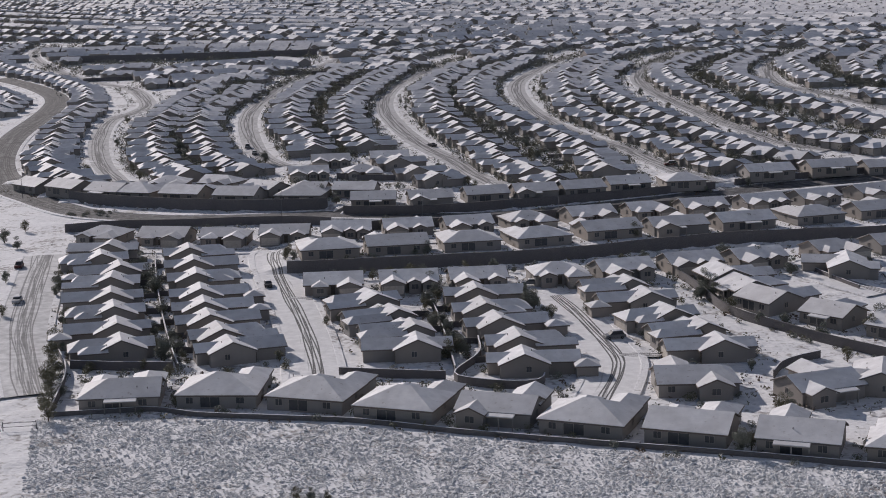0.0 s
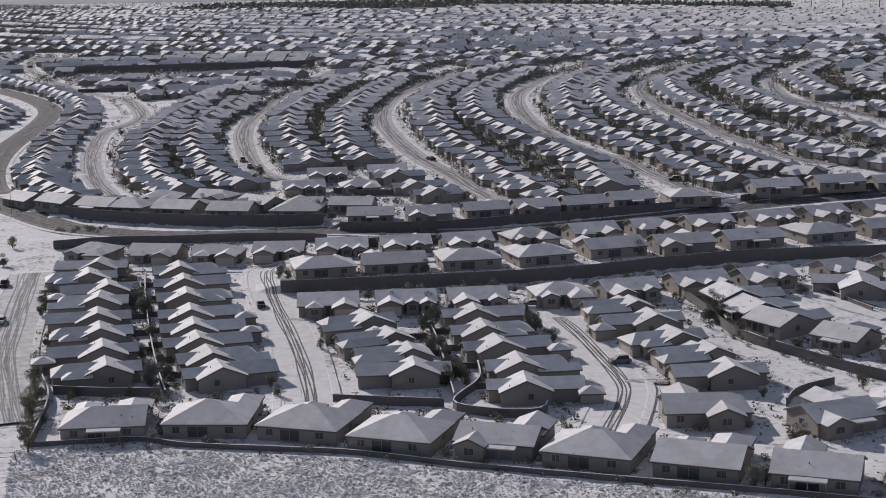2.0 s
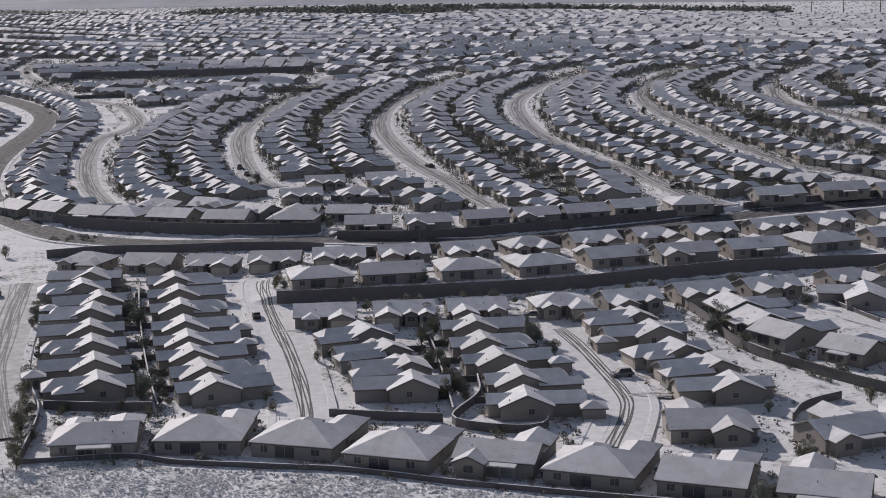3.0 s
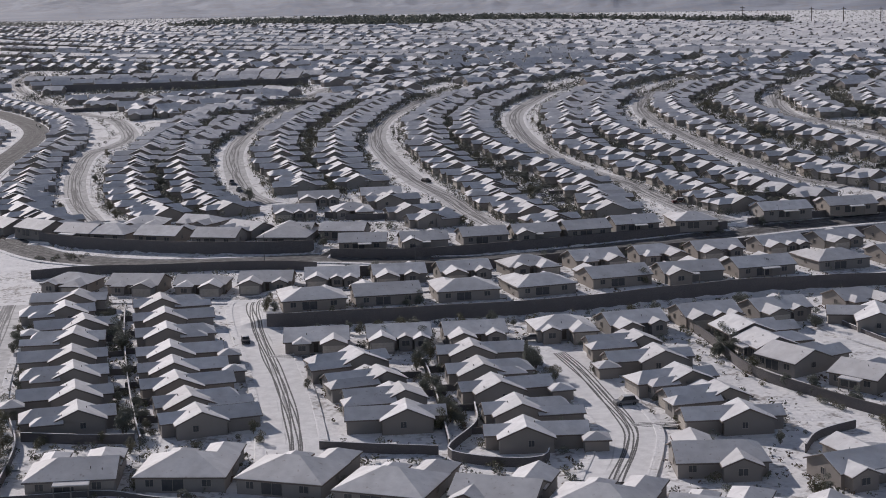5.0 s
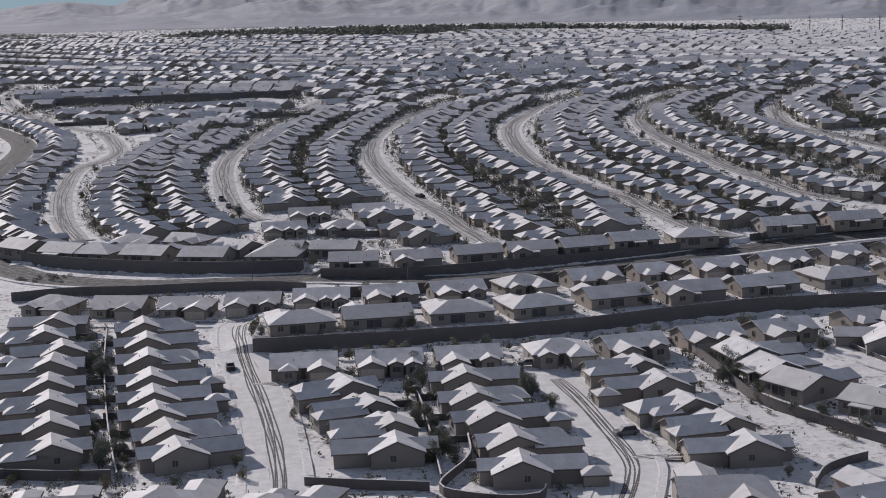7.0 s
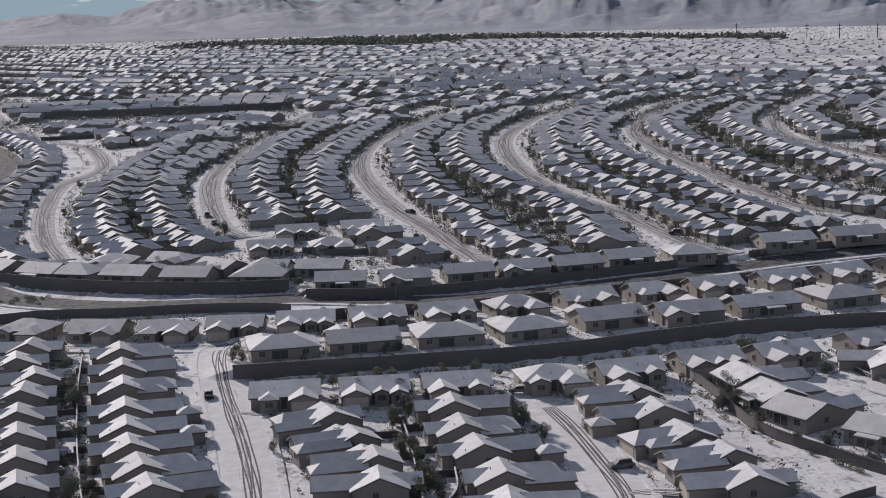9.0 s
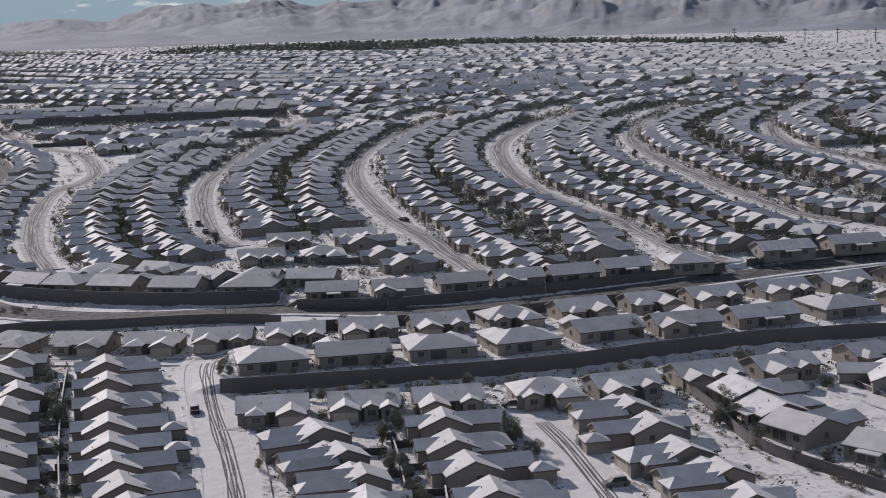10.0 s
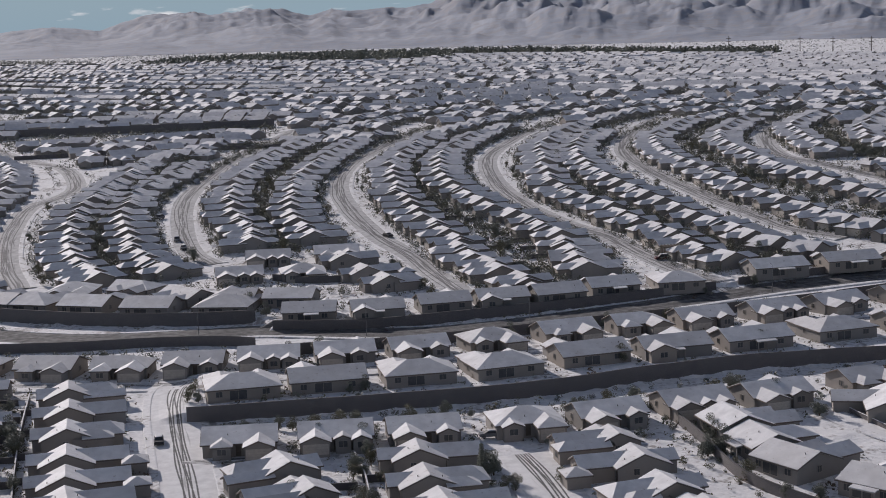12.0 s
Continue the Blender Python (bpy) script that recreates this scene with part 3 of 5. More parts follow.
            part("vent", Shape().tube((vx, vy, z - 0.1), (vx, vy, z + 0.42), 0.08, 0.08, 6), PIPE, root, "dark metal roof vent")
    return root


LABEL = "single-storey tan stucco house with snow-covered tile roof"
STOCK = {}


WIDE = [
    dict(w=16.0, d=9.8, rise=2.05, wings=[(4.0, 6.4, 4.5, 0), (-4.8, 4.2, 2.2, 0)], hips=(0, 0), patio=0),
    dict(w=15.4, d=9.4, rise=1.95, wings=[(-4.0, 6.2, 5.0, 0), (4.3, 4.6, 3.0, 1)], hips=(1, 0), patio=0),
    dict(w=16.2, d=9.8, rise=2.1, wings=[(4.6, 6.2, 3.5, 0), (-1.5, 3.4, 1.6, 0), (-5.6, 3.8, 2.8, 0)], hips=(0, 0), patio=5.0),
    dict(w=15.4, d=10.6, rise=2.15, wings=[(-4.2, 6.3, 4.5, 1), (4.2, 4.4, 2.0, 0)], hips=(1, 1), patio=0),
    dict(w=16.0, d=9.8, rise=2.05, wings=[(4.2, 6.4, 4.5, 0), (-3.6, 4.0, 1.6, 0)], hips=(0, 0), patio=5.5, rear=[(-4.6, 6.0, 2.6, 0)]),
    dict(w=16.2, d=10.4, rise=2.15, wings=[(-4.4, 6.2, 4.0, 0), (3.8, 4.0, 2.4, 1)], hips=(0, 0), patio=0),
]
TWIN = [
    dict(w=7.4, d=9.8, rise=2.25, wings=[(1.5, 6.8, 5.6, 0.7), (-2.4, 3.8, 3.6, 1)], patio=0, rear=[(1.6, 5.6, 1.8, 0)]),
    dict(w=7.0, d=9.4, rise=2.2, wings=[(1.2, 6.4, 6.4, 0)], patio=0, rear=[(1.4, 5.2, 2.4, 0)]),
    dict(w=7.8, d=10.0, rise=2.3, wings=[(1.8, 6.6, 4.8, 0.5), (-2.6, 3.6, 6.4, 0)], patio=0, rear=[(1.2, 5.8, 1.4, 0)]),
    dict(w=7.2, d=9.6, rise=2.25, wings=[(1.4, 6.2, 6.2, 0)], patio=0, casita=[(-2.6, 7.4, 4.2)], rear=[(1.6, 5.0, 2.2, 0)]),
    dict(w=6.2, d=8.4, rise=2.0, wings=[(2.0, 5.8, 6.8, 0), (-2.4, 4.2, 7.6, 0.8), (-2.2, 3.2, 3.4, 0)], patio=0, blocks=[(4.4, 1.4, 3.6, 6.4, 1.4)]),
    dict(w=8.2, d=10.4, rise=2.4, wings=[(1.0, 6.0, 5.2, 0), (-3.0, 4.6, 2.4, 0)], patio=0, rear=[(1.8, 6.0, 2.0, 0.4)]),
]


LENGTHWAYS = [
    dict(w=10.8, d=9.8, rise=2.15, wings=[(-1.4, 6.2, 5.0, 1)], patio=5.0),
    dict(w=11.2, d=10.4, rise=2.25, wings=[(1.8, 5.8, 6.0, 0), (-3.4, 3.8, 3.6, 0)], patio=0),
]


def flipped(spec):
    """The same house, mirrored along its street."""
    turn = {k: [(-q[0], *q[1:]) for q in spec[k]] for k in ("wings", "rear", "blocks", "casita") if k in spec}
    return dict(spec, hips=tuple(spec.get("hips", (0, 0)))[::-1], **turn)


TWIN_MIRROR = [flipped(c) for c in TWIN]
CURVE = [
    dict(w=7.6, d=11.0, rise=2.35, wings=[(-0.4, 4.8, 4.4, 0.8), (4.2, 3.6, 5.2, 1)], patio=0, blocks=[(4.6, -0.6, 3.6, 8.0, 1.6)]),
    dict(w=8.2, d=10.2, rise=2.2, wings=[(1.0, 5.2, 4.2, 1), (-4.2, 3.4, 3.0, 0)], patio=0, blocks=[(-4.8, 0.8, 3.4, 7.6, 1.55)]),
    dict(w=7.4, d=11.2, rise=2.45, wings=[(1.2, 4.8, 4.8, 0), (-4.0, 3.6, 3.6, 0)], patio=0, blocks=[(-4.5, 0.4, 3.6, 8.2, 1.65)]),
    dict(w=8.6, d=10.6, rise=2.3, wings=[(-1.4, 5.0, 5.0, 0.5), (3.8, 3.4, 5.6, 0)], patio=3.0, blocks=[(4.9, 0.6, 3.2, 7.8, 1.6)]),
    dict(w=10.8, d=9.4, rise=2.05, wings=[(-2.8, 4.4, 5.8, 0), (2.8, 4.6, 4.2, 0.7)], patio=0),
    dict(w=7.8, d=11.0, rise=2.4, wings=[(0.8, 4.8, 4.2, 1), (-3.9, 3.4, 5.2, 0)], patio=0, blocks=[(-4.6, -0.8, 3.6, 7.6, 1.55)]),
]
for k, (x, wide, long, hip) in enumerate([(0.8, 4.6, 4.2, 0.6), (-1.0, 5.0, 3.4, 0), (0.4, 4.4, 4.6, 0.8), (2.4, 4.4, 3.2, 0), (-2.4, 4.6, 3.0, 0), (-0.8, 4.6, 4.0, 0.7)]):
    CURVE[k]["rear"] = [(x, wide, long, hip)]
CURVE = [dict(c, d=0.86 * c["d"], rise=0.92 * c["rise"], wings=[(x, w * 1.1, long + 0.2, hip) for x, w, long, hip in c["wings"]],
              rear=[(x, w * 1.1, long - 0.2, hip) for x, w, long, hip in c["rear"]]) for c in CURVE]
CURVE += [flipped(c) for c in CURVE]
CURVE_LONG = [dict(c, wings=[(x, w, long + 0.9, hip) for x, w, long, hip in c["wings"]]) for c in CURVE]
FRONT = [
    dict(w=14.5, d=10.5, rise=2.3, wings=[(4.2, 5.8, 6.0, 1), (-4.4, 4.0, 5.0, 1)], hips=(0.9, 0.0), patio=6.0),
    dict(w=14.8, d=12.2, rise=2.6, wings=[(4.4, 5.6, 6.0, 1), (-2.5, 4.0, 3.0, 1)], hips=(1, 1), patio=0),
    dict(w=13.2, d=11.0, rise=2.3, wings=[(-3.2, 6.0, 5.5, 0)], hips=(0, 0), patio=6.0),
    dict(w=13.5, d=9.5, rise=2.1, wings=[(3.6, 6.2, 6.0, 0)], hips=(0, 0), patio=5.5, rear=[(-3.6, 5.0, 2.2, 0)]),
    dict(w=13.8, d=11.0, rise=2.3, wings=[(3.2, 6.0, 6.5, 1), (-3.6, 4.0, 3.0, 1)], hips=(0, 0), patio=0),
    dict(w=15.0, d=10.4, rise=2.2, wings=[(-3.0, 6.0, 5.0, 0)], hips=(0, 0.6), patio=0, rear=[(2.8, 6.2, 2.4, 0)]),
]
MID = [dict(c, w=0.85 * c["w"], patio=0.8 * c["patio"], wings=[(0.85 * x, 0.85 * w, 0.85 * long, hip) for x, w, long, hip in c["wings"]],
            rear=[(0.85 * x, 0.85 * w, 0.85 * long, hip) for x, w, long, hip in c.get("rear", ())]) for c in WIDE]


def place_house(family, index, x, y, deg, detail=2, group="houses", label=LABEL):
    """Puts a copy of a pattern at x, y, turned by deg, on the ground."""
    key = (family, index, detail)
    m = pose(x, y, float(ground(x, y)) + 0.06, 0, 0, deg)
    if key not in STOCK:
        spec = dict(WIDE=WIDE, MID=MID, TWIN=TWIN, LENGTHWAYS=LENGTHWAYS, TWIN_MIRROR=TWIN_MIRROR, FRONT=FRONT, CURVE=CURVE, CURVE_LONG=CURVE_LONG)[family][index]
        STOCK[key] = make_house(seed=17 * index + len(family), detail=detail, **spec)
        STOCK[key].matrix_basis = m
        return tagged(STOCK[key], label, "house", group)
    return copy_thing(STOCK[key], m)


def heading(way, street_side):
    """The turn that lays a house's local x along way with its street side towards the given direction."""
    left = Vector((-way.y, way.x, 0))
    deg = math.degrees(math.atan2(way.y, way.x))
    return deg if left.dot(Vector((*street_side, 0))) > 0 else deg + 180


rng = random.Random(5)
near_places = []
far_places = []


def near_row(points, family, street_side, group, label=LABEL, order=None):
    line = [Vector((*p, 0)) for p in points]
    for k, p in enumerate(line):
        way = (line[min(k + 1, len(line) - 1)] - line[max(k - 1, 0)]).normalized() if len(line) > 1 else Vector((1, 0, 0))
        idx = order[k % len(order)] if order else rng.randrange(4)
        if family.startswith("TWIN"):
            p = p - Vector((0, 1.3, 0))
        place_house(family, idx, p.x, p.y, heading(way, street_side), 2, group, label)
        near_places.append((p.x, p.y))


def middle_row(points, street_side, limit, group, pitch=14.4):
    """Houses along a curving street: single things up to limit metres out, beyond that gathered with the distant ones."""
    for p, way in along_line(points, pitch):
        side = street_side(p) if callable(street_side) else street_side
        j = rng.uniform(-6, 6)
        p = p + Vector((rng.uniform(-1.3, 1.3), rng.uniform(-0.8, 0.8), 0))
        family = "CURVE_LONG" if min((p.x - a) ** 2 + (p.y - b) ** 2 for a, b in curve_streets) > 17.5 ** 2 else "CURVE"
        if p.y < limit:
            place_house(family, rng.randrange(12), p.x, p.y, heading(way, side) + j, 1, group, "narrow single-storey stucco house on a curving street, roof under snow")
        else:
            far_places.append((p.x, p.y, heading(way, side) + j, rng.randrange(12)))


curve_streets = [(p.x, p.y) for line in CURVE_ROADS for p, w in along_line(line, 4.0)]
AWAY, HERE, WEST, EAST = (0, 1), (0, -1), (-1, 0), (1, 0)
near_row([(-60.7, 280.2), (-42.0, 281.5), (-24.0, 277.7), (-7.5, 270.2), (9.6, 265.5), (25.1, 259.4), (41.7, 252.6), (58.9, 246.1)] + [(76.0, 240.0)], "FRONT", AWAY, "houses along the desert edge", "tan stucco house with broad snowy roof, backing onto the desert", [0, 1, 1, 1, 3, 1, 4, 2, 0])
near_row([(-90.0, 413.6), (-89.5, 399.0), (-81.7, 384.3), (-80.9, 371.3), (-78.1, 356.2), (-74.8, 343.1), (-71.2, 328.7), (-67.5, 314.4)], "TWIN", WEST, "houses in the west row", order=[1, 0, 3, 2, 1, 0, 3, 0])
near_row([(-67.5, 405.2), (-63.9, 389.5), (-60.8, 373.8), (-57.3, 357.7), (-54.7, 345.4), (-52.1, 334.3), (-47.9, 322.0), (-44.3, 311.0)], "TWIN_MIRROR", EAST, "houses in the row by the middle street", order=[2, 1, 0, 3, 3, 1, 2, 1])
near_row([(-16.7, 348.9), (-11.2, 335.8), (-6.8, 322.9), (-5.8, 310.1)], "TWIN", WEST, "houses beside the middle street", order=[2, 4, 4, 1])
near_row([(7.3, 353.2), (8.8, 339.1), (11.5, 326.6), (15.0, 311.6), (15.4, 297.0)], "TWIN_MIRROR", EAST, "houses beside the eastern street", order=[1, 0, 3, 2, 3])
near_row([(-26.7, 367.5), (-8.6, 368.8), (8.1, 370.3), (27.9, 373.4), (44.3, 376.3), (62.1, 382.6), (79.3, 386.5), (101.0, 395.5), (118.9, 401.5)], "MID", HERE, "houses below the long wall", order=[5, 2, 0, 3, 0, 2, 4, 1, 5])
near_row([(43.5, 358.2), (46.1, 345.6), (48.8, 330.8), (54.3, 319.1), (55.6, 304.9)], "TWIN", WEST, "houses east of the street", order=[4, 3, 0, 4, 1])
near_row([(46.9, 281.5)], "FRONT", AWAY, "houses east of the street", order=[5])
near_row([(67.6, 365.9), (70.5, 354.1), (73.8, 343.2), (85.3, 330.2)] + [(97.0, 318.0)], "LENGTHWAYS", EAST, "houses behind the curving wall", order=[1, 0, 1, 0, 1])
near_row([(68.9, 275.6), (82.0, 280.6), (99.8, 374.0)], "FRONT", AWAY, "houses by the loop street", order=[3, 5, 3])
near_row([(-30.5, 403.8), (-12.6, 407.5), (7.1, 410.6), (26.0, 414.6), (45.9, 423.1), (65.3, 427.0), (84.9, 431.9), (106.4, 438.6), (126.6, 445.5)], "WIDE", AWAY, "houses above the long wall", order=[3, 5, 3, 3, 5, 4, 2, 3, 0])
near_row([(-97.2, 438.8), (-78.6, 434.4), (-61.3, 432.2), (-44.5, 432.1), (-27.3, 431.5), (-10.1, 434.0), (6.9, 436.5), (24.2, 441.9), (42.8, 448.2), (60.9, 453.6), (77.5, 457.3), (96.4, 462.7), (114.2, 469.5), (134.3, 479.1)] + [(154.0, 488.0)], "MID", HERE, "houses facing the upper street", order=[3, 5, 1, 0, 2, 4, 0])
near_row([(x, y + 4.5) for x, y in [(-141.7, 533.2), (-126.4, 518.5), (-111.0, 508.8), (-101.0, 505.3), (-84.2, 499.5), (-65.9, 493.3), (-45.2, 490.2)]], "FRONT", AWAY, "houses behind the arterial wall", order=[4, 4, 2, 1, 4, 4, 1])
near_row([(x, y + 3.5) for x, y in [(-21.5, 478.8), (-3.8, 479.0), (13.7, 483.8), (29.4, 486.6), (44.6, 489.5), (60.1, 495.5), (78.8, 497.8)]], "MID", AWAY, "houses behind the arterial wall", order=[2, 4, 0, 4, 5, 2, 3])
near_row([(x, y + 3.0) for x, y in [(109.1, 510.9), (131.0, 515.7), (151.2, 519.8)]], "WIDE", AWAY, "houses behind the arterial wall")
near_row([(-93.0, 525.0), (-74.5, 523.8), (-58.4, 509.4)], "MID", HERE, "houses at the street ends")
near_row([(-44.0, 504.6), (-28.0, 501.9)], "MID", AWAY, "houses at the street ends")
near_row([(-46.9, 541.0), (-28.1, 544.0)], "MID", HERE, "houses at the street ends")
near_row([(-40.9, 569.1), (-19.3, 571.6)], "MID", HERE, "houses at the street ends", order=[2, 5])
near_row([(-16.5, 559.7), (-9.0, 537.0), (-2.1, 517.5)], "TWIN_MIRROR", EAST, "houses at the street ends")
LIMIT = 690
middle_row([(-299.0, 1100.0), (-296.0, 1045.0), (-283.0, 995.0), (-264.0, 950.0), (-244.0, 915.0), (-210.0, 859.0), (-182.0, 796.0), (-170.5, 748.0)], EAST, LIMIT, "houses on curving streets")
middle_row([(-167.0, 730.0), (-165.6, 714.2), (-165.7, 690.8), (-163.3, 664.6), (-160.1, 638.3), (-154.0, 604.0), (-149.0, 579.0), (-140.8, 558.5), (-127.0, 533.8)], EAST, LIMIT, "houses on curving streets")
middle_row([(-245.2, 832.5), (-229.4, 805.8), (-214.9, 776.4), (-209.4, 748.6), (-208.5, 719.2)], WEST, LIMIT, "houses on curving streets")
CURVES = []
CURVES.append(([(-121.2, 767.8), (-121.1, 724.0), (-122.7, 689.5), (-121.7, 655.4), (-116.9, 623.4), (-109.7, 592.9), (-98.9, 562.4), (-87.3, 538.2)], WEST))
CURVES.append(([(-96.1, 806.0), (-98.7, 755.9), (-105.5, 716.0), (-104.6, 666.4), (-100.1, 636.1), (-94.6, 614.5), (-88.2, 593.4), (-81.1, 572.9), (-71.1, 551.6)], EAST))
CURVES.append(([(-56.9, 835.6), (-62.9, 794.4), (-67.9, 735.3), (-67.1, 697.4), (-62.2, 656.5), (-57.9, 633.6), (-49.8, 604.6), (-45.9, 581.8)], WEST))
CURVES.append(([(-23.9, 854.6), (-36.4, 785.1), (-41.9, 727.7), (-42.1, 683.0), (-38.6, 643.6), (-32.5, 614.2), (-24.7, 586.1)], EAST))
CURVES.append(([(13.6, 863.0), (-2.1, 773.3), (-3.4, 716.9), (0.4, 672.7), (5.0, 648.2), (11.4, 611.1), (17.2, 583.5), (22.6, 558.6), (29.2, 531.2), (37.7, 501.8)], WEST))
CURVES.append(([(38.6, 859.6), (21.0, 792.0), (16.6, 731.4), (21.7, 683.8), (28.9, 650.1), (36.9, 626.1), (45.5, 603.4), (52.9, 575.9), (55.4, 537.9), (57.1, 509.5)], EAST))
CURVES.append(([(90.4, 876.7), (66.7, 803.9), (61.0, 751.9), (59.3, 700.0), (61.7, 657.7), (72.1, 632.4), (81.0, 595.5), (89.2, 564.2), (92.8, 536.6), (101.1, 518.3)], WEST))
CURVES.append(([(108.1, 865.6), (83.7, 806.4), (76.8, 759.0), (77.5, 713.8), (85.9, 667.8), (93.3, 634.7), (101.0, 597.7), (106.9, 581.8), (113.2, 550.0), (122.4, 536.8), (130.6, 529.9)], EAST))
CURVES.append(([(146.8, 870.7), (119.6, 804.7), (114.2, 758.9), (117.6, 712.4), (123.8, 674.9), (129.4, 641.1), (136.6, 610.0), (146.0, 576.0), (161.6, 549.3)], WEST))
CURVES.append(([(184.4, 884.2), (155.1, 822.1), (144.8, 774.7), (146.1, 724.6), (150.7, 685.1), (159.1, 657.6), (165.8, 627.7), (178.4, 592.6)], EAST))
CURVES.append(([(217.9, 876.8), (188.6, 824.8), (181.5, 775.1), (180.6, 736.2), (185.4, 703.0), (199.5, 663.8)], WEST))
CURVES.append(([(253.8, 879.9), (214.5, 798.0), (206.4, 752.3), (212.8, 709.0)], EAST))
for line, side in CURVES:
    middle_row(line, side, LIMIT, "houses on curving streets")

# the distant houses, one sheet of roofs and walls
OUTER = ([(-124.1, 768.8), (-117.8, 813.7), (-107.6, 851.7), (-83.5, 894.9)], [(-96.1, 806.0), (-86.3, 856.2), (-67.8, 902.4), (-33.9, 969.2), (9.0, 1025.1)], [(-56.9, 835.6), (-41.2, 895.4), (-12.5, 952.6), (46.1, 1022.5)], [(-23.9, 854.6), (-5.4, 905.6), (25.8, 960.1), (83.0, 1019.9)], [(13.6, 863.0), (41.5, 922.8), (78.9, 969.8), (138.8, 1022.3)], [(38.6, 859.6), (67.5, 911.9), (109.0, 956.5), (173.2, 1006.7)], [(90.4, 876.7), (126.6, 932.6), (186.8, 981.9)], [(108.1, 865.6), (140.3, 911.1), (218.9, 966.5)], [(146.8, 870.7), (183.4, 911.6), (277.8, 951.7)], [(184.4, 884.2), (227.1, 928.1), (290.4, 959.3)], [(217.9, 876.8), (252.1, 908.5), (284.0, 926.8)])
for line in OUTER:
    for p, way in along_line(line, 15.0)[1:]:
        far_places.append((p.x, p.y, heading(way, rng.choice((AWAY, HERE))) + (78 if rng.random() < 0.6 else 0) + rng.uniform(-8, 8), rng.randrange(4)))
EAST_WEST = ([(-218.8, 915.6), (-203.4, 920.2), (-187.8, 924.6), (-167.6, 923.5)], [(-158.1, 897.7), (-144.2, 922.4), (-124.7, 925.3), (-102.7, 937.2), (-80.7, 916.2)],
             [(-195.3, 883.0), (-173.3, 884.5)], [(-142.3, 889.2), (-119.7, 887.5), (-96.8, 882.3), (-77.8, 882.2), (-55.3, 876.9)], [(-164.5, 829.0), (-144.3, 826.7), (-127.4, 839.1), (-110.1, 838.2), (-88.3, 830.7)],
             [(-246.9, 982.0), (-220.7, 983.2)], [(-201.4, 1001.7), (-165.1, 1010.5), (-125.2, 1011.3), (-84.1, 996.5)], [(-275.4, 1052.9), (-250.7, 1050.3), (-230.1, 1051.0), (-200.0, 1047.0), (-134.9, 1036.0), (-74.0, 1020.0)],
             [(-300.0, 905.0), (-275.0, 880.0), (-262.0, 850.0)])
for line in EAST_WEST:
    for p, way in along_line(line, 14.5):
        far_places.append((p.x, p.y, heading(way, HERE) + rng.uniform(-6, 6), rng.choice((6, 7, 12, 13, 14, 15))))
FIRST = [(-353.9, 1136.2), (-188.9, 1076.2), (-105.2, 1042.3), (-55.6, 1034.6), (-6.8, 1026.9), (63.9, 1053.2), (171.2, 1057.1), (307.6, 1013.9)]
FINAL = [(-870.1, 2653.7), (-374.2, 2021.9), (-198.6, 1843.2), (-102.9, 1749.7), (-16.8, 1665.5), (92.8, 1565.8), (233.3, 1433.7), (385.2, 1258.2)]
FAR_LINES = [[(a + (c - a) * f, b + (d - b) * f) for (a, b), (c, d) in zip(FIRST, FINAL)]
             for f in (0.0, 0.053, 0.106, 0.17, 0.246, 0.32, 0.389, 0.464, 0.533, 0.607, 0.687, 0.759, 0.835, 0.92, 1.0)]
# and on to the belt of trees
LAST, EDGE = [(-16.8, 1665.5), (92.8, 1565.8), (233.3, 1433.7), (385.2, 1258.2), (480.0, 1150.0)], [(60.0, 1815.0), (150.0, 1770.0), (290.0, 1615.0), (440.0, 1480.0), (560.0, 1380.0)]
FAR_LINES += [[(a + (c - a) * f, b + (d - b) * f) for (a, b), (c, d) in zip(LAST, EDGE)] for f in (0.14, 0.28, 0.42, 0.56, 0.7, 0.84)]
for k, line in enumerate(FAR_LINES):
    for p, way in along_line(line, 14.8 if k < 8 else 17):
        if rng.random() < 0.95:
            r = 0.5 + 0.8 * noise.noise(Vector((p.x * 0.007, k * 0.61, 3.3))) + rng.uniform(-0.12, 0.12)
            turn = rng.uniform(108, 130) if r < 0.45 else heading(way, AWAY if k % 2 else HERE) + rng.uniform(-9, 9)
            far_places.append((p.x + rng.uniform(-2, 2), p.y + rng.uniform(-2, 2), turn, rng.randrange(12, 17) if r < 0.75 else rng.randrange(12)))

# houses of the outer streets that follow no long row
taken, groves = {}, []
for q in far_places + near_places:
    taken.setdefault((int(q[0] // 15), int(q[1] // 15)), []).append((q[0], q[1]))
for row in range(70):
    for col in range(58):
        u, v = -260 + col * 13.5 + rng.uniform(-1.5, 1.5), -60 + row * 15.0 + rng.uniform(-1.5, 1.5)
        x, y = u * 0.93 - v * 0.37 + 60 + max(0, v - 250) * 0.2, 850 + v * 0.93 + u * 0.30
        if 835 < y < 1720 and y < 1720 - 1.15 * max(0, x - 180) and -320 < x < 480 and not (x < -70 and 935 < y < 990) and all((x - a) ** 2 + (y - b) ** 2 > 13.6 ** 2 for i in (-1, 0, 1) for j in (-1, 0, 1) for a, b in taken.get((int(x // 15) + i, int(y // 15) + j), ())):
            if y > 1040 and rng.random() < 0.42:
                groves.append((x, y))
            else:
                far_places.append((x, y, rng.uniform(104, 130) if rng.random() < 0.28 else 18 + rng.uniform(-10, 10), rng.randrange(12, 17)))
            taken.setdefault((int(x // 15), int(y // 15)), []).append((x, y))

road_places = np.array(curve_streets + [(p.x, p.y) for p, w in along_line(ARTERIAL_LINE, 4.0)])
